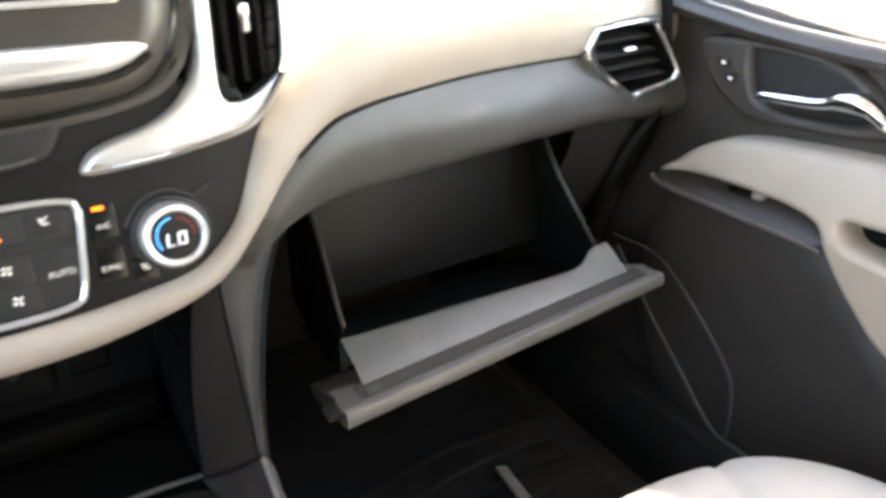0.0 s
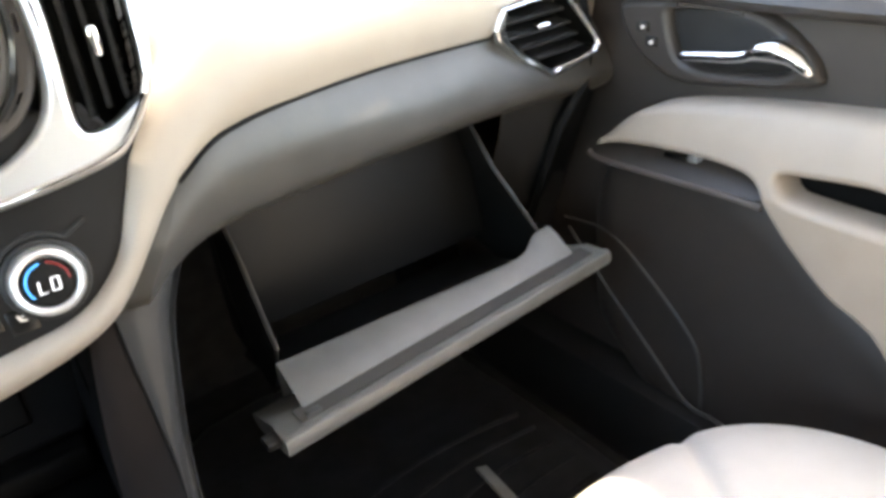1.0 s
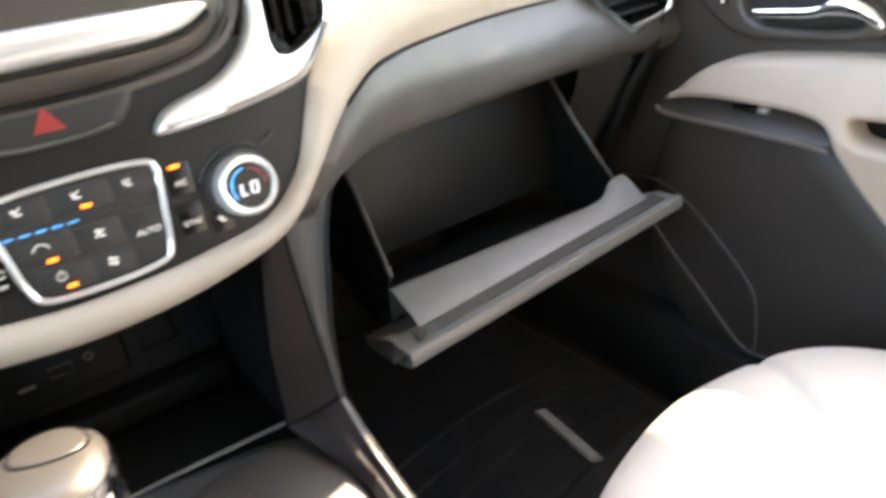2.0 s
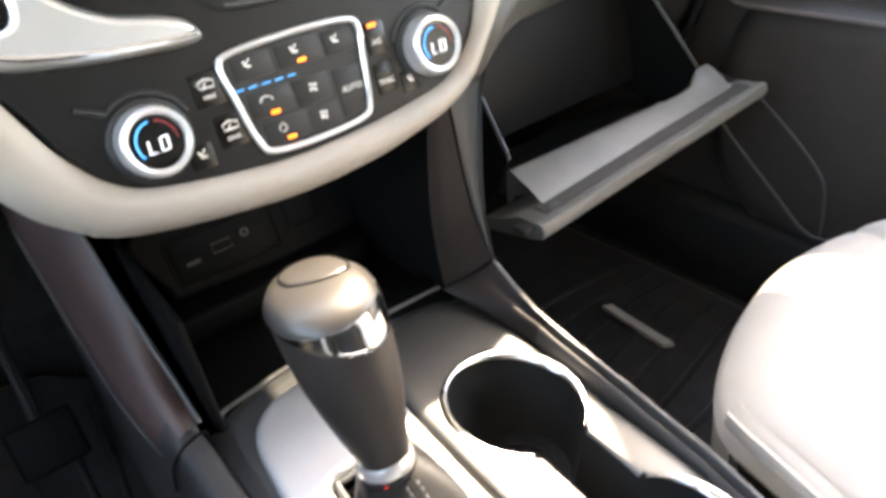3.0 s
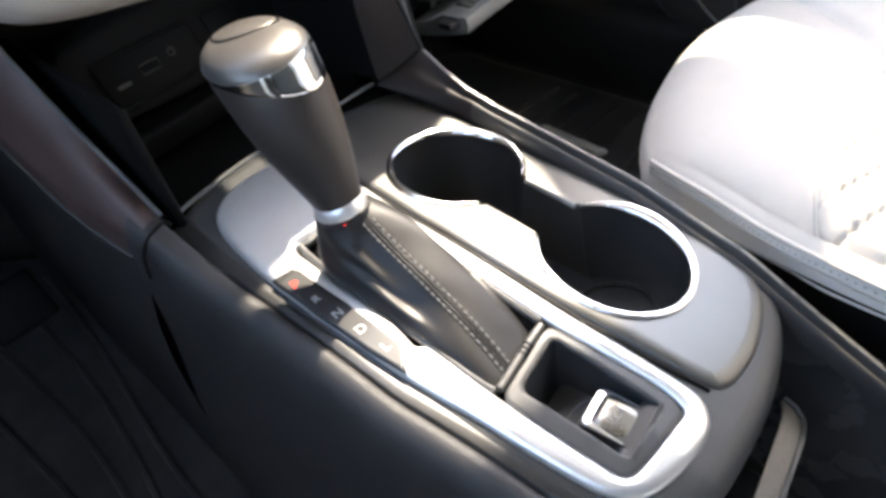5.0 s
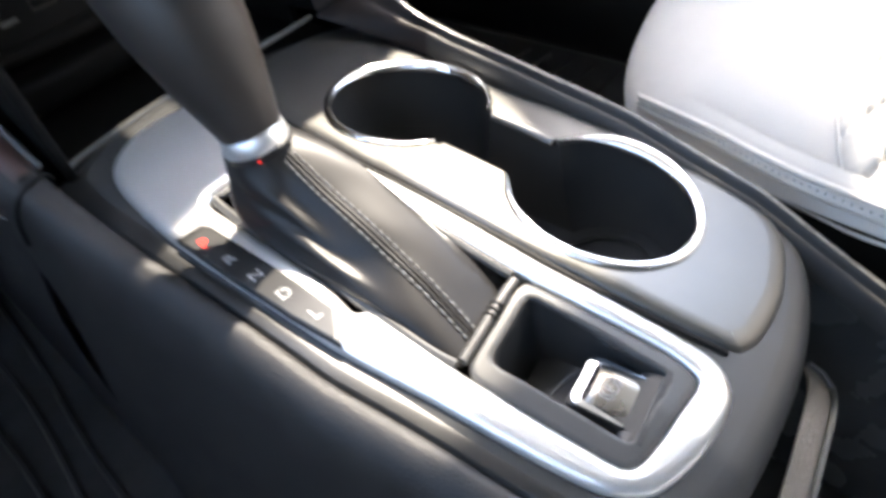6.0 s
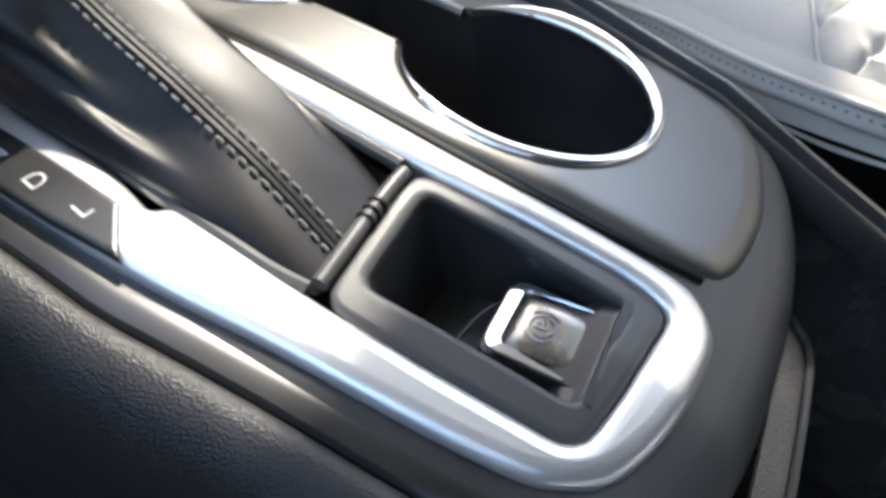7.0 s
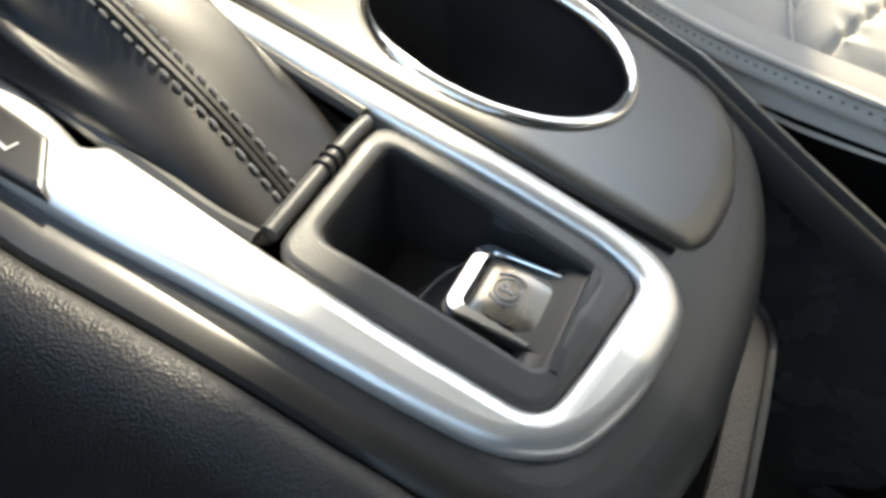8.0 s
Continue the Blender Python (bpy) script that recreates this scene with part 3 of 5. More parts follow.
    flank = [[r[-1], (-0.226, r[-1][1] + 0.01, 0.32), (-0.240, r[-1][1] + 0.02, 0.02)] for r in [[np.array((-0.228, 0.90, 0.60))]] + under]
    part("flank", loft([spl(r, 4) for r in flank]), PAD, console)
    crest = [tuple(a + (0.001, -0.0005, 0.001)) for a, b in rows]
    part("edge_bead", tube(spl(crest, 6), 0.0022, 8), POCKET, console)
    # storage bin
    part("bin_floor", box((-0.03, 0.29, 0.428), (0.27, 0.24, 0.01), 0.004), SOFT, console, "black bin floor")
    part("bin_back", box((-0.03, 0.425, 0.54), (0.30, 0.01, 0.24), 0.003), SOFT, console)
    for x, y, w in ((-0.158, 0.29, 0.26), (0.100, 0.33, 0.19)):
        part("bin_wall", box((x, y, 0.50), (0.008, w, 0.14), 0.003), SOFT, console)
    lip = [(-0.150, 0.262, 0.452), (-0.152, 0.22, 0.449), (-0.1525, 0.180, 0.452), (-0.145, 0.184, 0.455), (-0.06, 0.193, 0.455), (0.04, 0.198, 0.448), (0.088, 0.190, 0.452)]
    part("bin_lip", tube(spl(lip, 5), 0.0022, 6), POCKET, console)
    part("bin_step", box((-0.03, 0.33, 0.455), (0.22, 0.05, 0.03), 0.008, 3), SOFT, console)


def port_panel():
    """Panel with sockets in the back of the bin."""
    panel = part("port_panel", sheet(spl([(-0.135, 0.555), (-0.13, 0.49), (-0.12, 0.478), (-0.03, 0.472), (0.06, 0.472), (0.085, 0.48), (0.09, 0.555)], 4, True), [], lambda x, y: 0.0, 0.006, 0.006, 0.004, 0.02,
                 put=lambda x, y, z: (x, 0.345 + 0.35 * (y - 0.5) - z, y)), SOFT, console, "black panel with charging sockets")

    def on(x, z, out):
        return (x, 0.345 + 0.35 * (z - 0.5) - 0.004 - out, z)
    part("insert", box(on(-0.063, 0.510, 0.0), (0.108, 0.004, 0.046), 0.004, 3, Matrix.Rotation(radians(-19), 4, "X")), SOFT, panel)
    edge = filleted([(-0.119, 0.486), (-0.007, 0.486), (-0.007, 0.535), (-0.119, 0.535)], 0.006)
    part("insert_joint", tube([on(x, z, 0.0012) for x, z in edge], 0.0011, 6, True), SOFT, panel)
    frame_ = [on(-0.066 + dx, 0.512 + dz, 0.003) for dx, dz in ((-0.010, -0.0045), (0.010, -0.0045), (0.010, 0.0045), (-0.010, 0.0045))]
    part("socket", tube(frame_, 0.0009, 6, True), CAP, panel, "metal rimmed charging socket")
    part("socket", tube([on(-0.040 + 0.0035 * math.cos(a), 0.515 + 0.0035 * math.sin(a), 0.003) for a in np.linspace(0, 2 * math.pi, 13)[:-1]], 0.0010, 6, True), CAP, panel, "round metal audio socket")
    part("print", box(on(-0.098, 0.507, 0.0025), (0.014, 0.001, 0.004), 0), POCKET, panel)
    part("outlet_cover", box(on(0.025, 0.515, 0.001), (0.036, 0.006, 0.036), 0.005, 3, Matrix.Rotation(radians(-19), 4, "X")), SOFT, panel)


console_body()
cup_holder()
selector_strip()
tray()
pads()
pillars()
port_panel()


def side_pocket():
    """Fabric strip with a piped edge on the rear flank of the console."""
    inner = spl([(0.092, -0.262, 0.277), (0.070, -0.271, 0.284), (0.024, -0.280, 0.290), (-0.026, -0.288, 0.290), (-0.08, -0.295, 0.288)], 5)
    outer = spl([(0.088, -0.281, 0.268), (0.068, -0.288, 0.274), (0.028, -0.295, 0.279), (-0.016, -0.302, 0.280), (-0.07, -0.310, 0.278)], 5)
    rows = [[a, np.array(a) * 0.5 + np.array(b) * 0.5 + (0, 0, 0.003), b, np.array(b) + (0, -0.002, -0.03)] for a, b in zip(inner, outer)]
    part("fabric_strip", thick(loft(rows), 0.003), MESH, console, "beige woven fabric strip with piped edge")
    part("piping", tube([np.array(b) + (0.001, -0.001, 0.002) for b in [inner[0], (np.array(inner[0]) + outer[0]) / 2 + (0.003, 0, 0)] + outer], 0.0022, 8), POCKET, console)


side_pocket()


# ---- parking brake switch in the tray ----
def brake_switch():
    zb = zc(-0.19) - 0.036
    sw = thing("parking_brake_switch", (-0.066, -0.203, zb), "black parking brake switch with chrome bezel, in the tray", "switch")
    turn = Matrix.Rotation(radians(9.3), 4, "Z") @ Matrix.Rotation(radians(3), 4, "X")
    rot = turn.to_3x3()
    c = Vector((-0.0655, -0.2015, 0.3925))

    def at(x, y, z):
        return c + rot @ Vector((x, y, z))
    # housing, with its front corners rounded and a long slope that falls to the back of the tray
    hull = filleted([(-0.0172, 0.0165), (0.0172, 0.0165), (0.0172, -0.0265), (-0.0172, -0.0265)], 0.0045)
    part("body", loft([[at(x * k, y * k, z) for x, y in hull] for k, z in ((1.0, -0.028), (1.0, -0.0035), (0.985, -0.0012), (0.95, -0.0002))], True, True), TRAYMAT, sw)
    prof = [(0.0086, 0.0006), (0.0072, 0.0022), (0.003, 0.0029), (-0.004, 0.0027), (-0.011, 0.0014), (-0.016, -0.0006), (-0.0195, -0.0026)]
    rows = []
    for x in np.linspace(-1, 1, 13):
        edge = 0.0014 * abs(x) ** 6
        rows.append([at(x * (0.0118 + 0.0030 * max(0.0, min(1.0, (-0.0135 - y) / 0.006))), y, z - edge) for y, z in spl(prof, 3)])
    part("button", thick(loft(rows), 0.0012), BUTTON, sw, "dark satin push button with a falling rear slope")
    # bezel: a flat chrome band, broad in front, with arms that taper to points
    outer = [(0.0162, -0.0150)] + [(0.0162, 0.006)] + arc((0.0108, 0.0092), 0.0054, 0, 90, 6) + arc((-0.0108, 0.0092), 0.0054, 90, 180, 6) + [(-0.0162, 0.006), (-0.0162, -0.0150)]
    inner = [(0.0150, -0.0156)] + [(0.0128, 0.003)] + arc((0.0092, 0.0062), 0.0034, 0, 90, 6) + arc((-0.0092, 0.0062), 0.0034, 90, 180, 6) + [(-0.0128, 0.003), (-0.0150, -0.0156)]
    fall = lambda y: -0.0026 * max(0.0, (0.002 - y) / 0.018) ** 1.5
    sect = [[at(a[0], a[1], -0.004), at(a[0], a[1], 0.0020 + fall(a[1])), at(a[0] * 0.975, a[1] - 0.0004, 0.0027 + fall(a[1])), at(b[0] * 1.02, b[1] + 0.0003, 0.0034 + fall(a[1])), at(b[0], b[1], 0.0030 + fall(a[1])), at(b[0], b[1], -0.002)] for a, b in zip(outer, inner)]
    part("bezel", loft(sect), CHROME, sw, "chrome bezel", 28)
    for r, a0, a1 in ((0.0044, 0, 360), (0.0064, 130, 230), (0.0064, -50, 50)):
        part("symbol", tube([at(x, y, 0.0031) for x, y in arc((0, -0.002), r, a0, a1, 24)], 0.00036, 5), PRINT, sw)
    text("letter", "P", 0.0072, Matrix.Translation(at(0, -0.002, 0.0031)) @ turn, PRINT, sw, 0.0002)
    part("lamp", box(at(0.0165, -0.0205, -0.0022), (0.0015, 0.0015, 0.0012), 0.0003), RED, sw, "small red indicator lamp")
    # dark slope that closes the tray behind and beside the switch
    slope = [[at(x, y, z) for y, z in spl([(-0.0140, -0.0060), (-0.0165, -0.0040), (-0.0200, -0.0032), (-0.0235, -0.0030), (-0.0262, -0.0015), (-0.0272, 0.0030)], 4)] for x in np.linspace(-0.0225, 0.0235, 9)]
    part("rear_slope", thick(loft(slope), 0.003), TRAYMAT, sw, "dark slope behind the button")
    # thin rib in the bottom of the tray ahead of the switch
    part("rib", tube(spl([(-0.0900, -0.1755, 0.3815), (-0.078, -0.1765, 0.3835), (-0.067, -0.1790, 0.3870), (-0.060, -0.1830, 0.3890)], 5), 0.0008, 6), TRAYMAT, sw)
    wedge = [[(-0.0985, -0.176, 0.384), (-0.094, -0.189, 0.381)], [(-0.084, -0.174, 0.3765), (-0.083, -0.186, 0.377)]]
    part("ramp", thick(loft(wedge), 0.002), POCKET, sw)


brake_switch()


# ---- gear lever ----
# sections of the boot, each from the passenger's side round the front
BOOT_FOOT = [(-0.0490, -0.03, 0.435), (-0.052, 0.018, 0.438), (-0.085, 0.034, 0.440), (-0.112, 0.028, 0.439), (-0.1165, -0.02, 0.436), (-0.1160, -0.08, 0.430), (-0.1110, -0.1405, 0.4180), (-0.0915, -0.1390, 0.4190), (-0.0500, -0.1310, 0.4120), (-0.0485, -0.09, 0.424)]
BOOT_LOW = [(-0.0530, -0.015, 0.452), (-0.056, 0.026, 0.453), (-0.086, 0.036, 0.455), (-0.1155, 0.024, 0.452), (-0.1200, -0.012, 0.448), (-0.1170, -0.065, 0.443), (-0.1090, -0.1080, 0.4360), (-0.0890, -0.1070, 0.4400), (-0.0630, -0.1150, 0.4290), (-0.0530, -0.072, 0.447)]
BOOT_MIDDLE = [(-0.0570, 0.000, 0.470), (-0.060, 0.027, 0.468), (-0.087, 0.036, 0.468), (-0.1150, 0.0215, 0.466), (-0.1180, 0.000, 0.459), (-0.1130, -0.045, 0.453), (-0.1050, -0.0690, 0.4480), (-0.0870, -0.0710, 0.4570), (-0.0610, -0.0860, 0.4480), (-0.0575, -0.050, 0.466)]
BOOT_HIGH = [(-0.0610, 0.010, 0.484), (-0.067, 0.027, 0.482), (-0.088, 0.034, 0.482), (-0.1110, 0.021, 0.481), (-0.1140, 0.004, 0.478), (-0.1060, -0.015, 0.474), (-0.0990, -0.0280, 0.4690), (-0.0860, -0.0340, 0.4740), (-0.0650, -0.0420, 0.4720), (-0.0600, -0.018, 0.480)]
BOOT_NECK = [(-0.0710, 0.012, 0.495), (-0.076, 0.025, 0.498), (-0.0905, 0.032, 0.499), (-0.1050, 0.026, 0.498), (-0.1090, 0.006, 0.496), (-0.1000, -0.005, 0.494), (-0.0940, -0.0062, 0.4930), (-0.0860, -0.0058, 0.4925), (-0.0760, -0.0030, 0.4920), (-0.0720, 0.003, 0.493)]


def gear_lever():
    g = thing("gear_lever", (-0.085, -0.03, zc(-0.03) - 0.02), "gear lever with leather boot, grip and chrome collar", "gear lever")
    col, top = Vector((-0.0905, 0.0125, 0.504)), Vector((-0.0858, 0.0598, 0.5985))
    ax = (top - col).normalized()
    # boot: sections from the well's outline up to the collar, with one deep fold on the driver's side
    rings = [spl(r, 7, True) for r in (BOOT_FOOT, BOOT_LOW, BOOT_MIDDLE, BOOT_HIGH, BOOT_NECK)]
    cols = [spl(c, 12) for c in zip(*rings)]
    n, m = len(cols), len(cols[0])
    grid = [[Vector(cols[i][j]) for i in range(n)] for j in range(m)]
    rows = []
    for j in range(m):
        t = j / (m - 1)
        r = []
        for i in range(n):
            p = grid[j][i]
            du = grid[j][(i + 1) % n] - grid[j][i - 1]
            dv = grid[min(j + 1, m - 1)][i] - grid[max(j - 1, 0)][i]
            nor = du.cross(dv)
            nor = nor.normalized() if nor.length > 1e-12 else Vector((0, 0, 1))
            k = i / 7.0
            sector = math.exp(-((k - 5.3) / 1.05) ** 2)
            line = 0.60 - 0.10 * (k - 5.3)
            fold = sector * (-0.0027 * math.exp(-((t - line) / 0.050) ** 2) + 0.0016 * math.exp(-((t - line + 0.13) / 0.08) ** 2) + 0.0016 * math.exp(-((t - line - 0.12) / 0.07) ** 2))
            near = math.exp(-((k - 6.5) / 0.35) ** 2) * math.exp(-((t - 0.50) / 0.10) ** 2)
            fine = 0.0005 * math.sin(t * 150 + 3 * k) * near
            loose = 0.0007 * math.sin(k * 3.1 + t * 7) * math.sin(math.pi * t)
            ease = min(1.0, t * 8, (1 - t) * 8)
            r.append(p + nor * (fold + fine + loose) * ease)
        rows.append(r)
    boot = part("boot", loft(rows, True), BOOT, g, "creased black leather boot", 60)
    # twin rows of stitches up the rear of the boot, either side of a doubled seam
    k = 49
    mid = [r[k] for r in rows]
    frames = []
    for i in range(m):
        d = (mid[min(i + 1, m - 1)] - mid[max(i - 1, 0)]).normalized()
        side = (rows[i][k + 1] - rows[i][k - 1]).normalized()
        up = side.cross(d).normalized()
        frames.append((d, side, up if up.z > 0 else -up))
    for s in (-1, 1):
        part("seam", tube([q + f[1] * 0.0013 * s + f[2] * 0.0002 for q, f in zip(mid, frames)][1:-2], 0.0014, 6), BOOT, boot)
        line = spl([tuple(q + f[1] * 0.0041 * s + f[2] * 0.0006) for q, f in zip(mid, frames)][2:-2], 3)
        bm = None
        i = 0
        while i < len(line) - 4:
            a, b = Vector(line[i]), Vector(line[i + 3])
            up = frames[min(m - 1, 2 + i // 3)][2]
            bm = tube([a, (a + b) / 2 + up * 0.0005, b], 0.00060, 5, bm=bm)
            i += 5
        tagged(part("stitching", bm, THREAD, boot, "row of grey stitches"), kind="stuff")
    # collar, drawn out to a point on the driver's side
    part("collar", turned([(0.0165, -0.0120), (0.0196, -0.0114), (0.0200, -0.0075), (0.0193, -0.0020), (0.0176, 0.0010)], col, 32, Vector((0.02, 0.22, 1.0)).normalized()), SILVER, g, "satin chrome collar")
    neck = [col + Vector((0.0186 * math.cos(w), 0.0186 * math.sin(w) - 0.002, -0.0105 - 0.003 * math.sin(w))) for w in np.linspace(0, 2 * math.pi, 33)[:-1]]
    part("neck", tube(neck, 0.0022, 8, True), BOOT, boot, "gathered leather under the collar")
    part("lamp", box(col + Vector((-0.0106, -0.0182, -0.0095)), (0.0022, 0.0016, 0.0014), 0.0005), RED, g)
    # grip: swells quickly from the collar and stays full up to the cap
    rows = []
    for t, sx, syy in ((0.0, 0.0180, 0.0185), (0.06, 0.0195, 0.0205), (0.25, 0.0248, 0.0265), (0.42, 0.0292, 0.0310), (0.6, 0.0328, 0.0356), (0.8, 0.0350, 0.0398), (1.0, 0.0360, 0.0422)):
        c = col + (top - col) * t
        r = []
        for w in np.linspace(0, 2 * math.pi, 49)[:-1]:
            cw, sw = math.cos(w), math.sin(w)
            x, y = sx * math.copysign(abs(cw) ** 0.95, cw), syy * math.copysign(abs(sw) ** 0.95, sw)
            r.append(c + Vector((x, y, (0.003 + 0.02 * y + 0.02 * x) * t * t)))
        rows.append(r)
    rows = [list(r) for r in zip(*[spl([tuple(p) for p in c], 4) for c in zip(*rows)])]
    part("grip", loft(rows, True, True), KNOBL, g, "dark leather grip")
    last = [Vector(p) for p in rows[-1]]
    cen = sum(last, Vector()) / len(last)
    # a chrome crescent hangs from the cap's edge, deepest at the rear of the passenger's side
    rise = [(1.012, -0.0004), (1.008, 0.0015), (0.985, 0.0046), (0.94, 0.0080), (0.86, 0.0112), (0.74, 0.0138), (0.58, 0.0158), (0.40, 0.0170), (0.2, 0.0176), (0.02, 0.0178)]
    cap = [[Vector((cen.x + (p.x - cen.x) * k, cen.y + (p.y - cen.y) * k, p.z * k + cen.z * (1 - k) + h)) for p in last] for k, h in rise]
    band = []
    for i, column in enumerate(zip(*rows)):
        path = [r[i] for r in cap[4::-1]] + [Vector(p) for p in reversed(column)]
        d = last[i] - cen
        back = max(0.0, min(1.0, 0.45 - d.y / 0.11 + d.x / 0.06))
        tall, up = 0.0034 + 0.0138 * back ** 1.1, 0.0010 + 0.0085 * back ** 0.7
        run = np.cumsum([0.0] + [(b - a).length for a, b in zip(path, path[1:])])
        run = run - run[4]
        strip = []
        for f, proud in ((0.0, 0.995), (0.04, 1.010), (0.25, 1.012), (0.5, 1.014), (0.75, 1.016), (0.96, 1.014), (1.0, 1.0)):
            p = Vector([float(np.interp(f * (tall + up) - up, run, [q[a] for q in path])) for a in range(3)])
            axis = col.lerp(top, (p.z - col.z) / (top.z - col.z))
            strip.append(Vector((axis.x + (p.x - axis.x) * proud, axis.y + (p.y - axis.y) * proud, p.z + 0.05 * (proud - 1))))
        band.append(strip)
    part("band", loft([list(r) for r in zip(*band)], True), CHROME, g, "chrome crescent band round the cap")
    part("cap", loft(cap, True, True), CAP, g, "satin pewter cap")
    turns = sorted((math.atan2(p.y - cen.y, p.x - cen.x), math.hypot(p.x - cen.x, p.y - cen.y), p.z) for p in last)

    def over(x, y):
        """Height of the cap over the plan."""
        w, d = math.atan2(y - cen.y, x - cen.x), math.hypot(x - cen.x, y - cen.y)
        reach = float(np.interp(w, [q[0] for q in turns], [q[1] for q in turns], period=2 * math.pi))
        zr = float(np.interp(w, [q[0] for q in turns], [q[2] for q in turns], period=2 * math.pi))
        k = min(1.0, d / reach)
        return zr * k + cen.z * (1 - k) + lerp([(a, b) for a, b in reversed(rise)], k)
    # outline of the release button, its rear edge sagging towards the driver's seat
    key = spl([(cen.x + x, cen.y + y) for x, y in ((-0.0040, 0.0005), (0.0100, -0.0035), (0.0220, -0.0010), (0.0265, 0.0095), (0.0225, 0.0250), (0.0105, 0.0350), (-0.0050, 0.0345), (-0.0155, 0.0245), (-0.0155, 0.0100))], 6, True)
    part("groove", tube([(x, y, over(x, y) - 0.0001) for x, y in key], 0.0011, 6, True), SOFT, g)
    part("release_button", sheet([(cen.x + (x - cen.x) * 0.985, cen.y + 0.016 + (y - cen.y - 0.016) * 0.975) for x, y in key], [], over, 0.003, 0.003, 0.0010, 0.001), CAP, g, "flush release button in the cap")


gear_lever()
# ---- centre stack: climate panel, hazard switch, screen unit, chrome wings and vent ----
def half(pts):
    """A symmetric open outline from its right half, bottom to top."""
    return [(-x, z) for x, z in reversed(pts)] + pts


INNER = [(-0.195, 0.757), (-0.188, 0.74), (-0.172, 0.704), (-0.150, 0.678), (-0.119, 0.665), (-0.04, 0.6535), (0.03, 0.6535), (0.085, 0.659), (0.118, 0.665), (0.140, 0.678), (0.159, 0.698), (0.175, 0.73), (0.186, 0.754)]
OUTER = [(-0.240, 0.745), (-0.228, 0.722), (-0.211, 0.688), (-0.190, 0.663), (-0.150, 0.640), (-0.048, 0.624), (0.03, 0.624), (0.085, 0.632), (0.125, 0.643), (0.153, 0.660), (0.181, 0.692), (0.200, 0.7165), (0.2145, 0.7335)]


def ring():
    """Sections of the cream frame that runs round the foot of the stack, each from its outer to its inner edge."""
    a, b = spl(INNER, 6), spl(OUTER, 6)
    rows = []
    for p, q in zip(a, b):
        w = max(0.0, min(1.0, (q[0] - 0.165) / 0.045)) if q[0] > 0 else 0.0
        r = []
        for t, out, flush in ((0.0, -0.012, -0.012), (0.0, 0.002, 0.002), (0.08, 0.007, 0.007), (0.3, 0.012, 0.012), (0.6, 0.011, 0.0125), (0.85, 0.003, 0.011), (1.0, -0.012, 0.006), (1.02, -0.03, -0.002), (1.0, -0.06, -0.03)):
            r.append(on_stack(p[0] * (1 - t) + q[0] * t, p[1] * (1 - t) + q[1] * t, out * (1 - w) + flush * w))
        rows.append(spl(r, 4)[::-1])
    return rows


dash = thing("dashboard", (0.4, 0.5, 0.66), "two tone dashboard with cream upper and dark grey band", "dashboard")


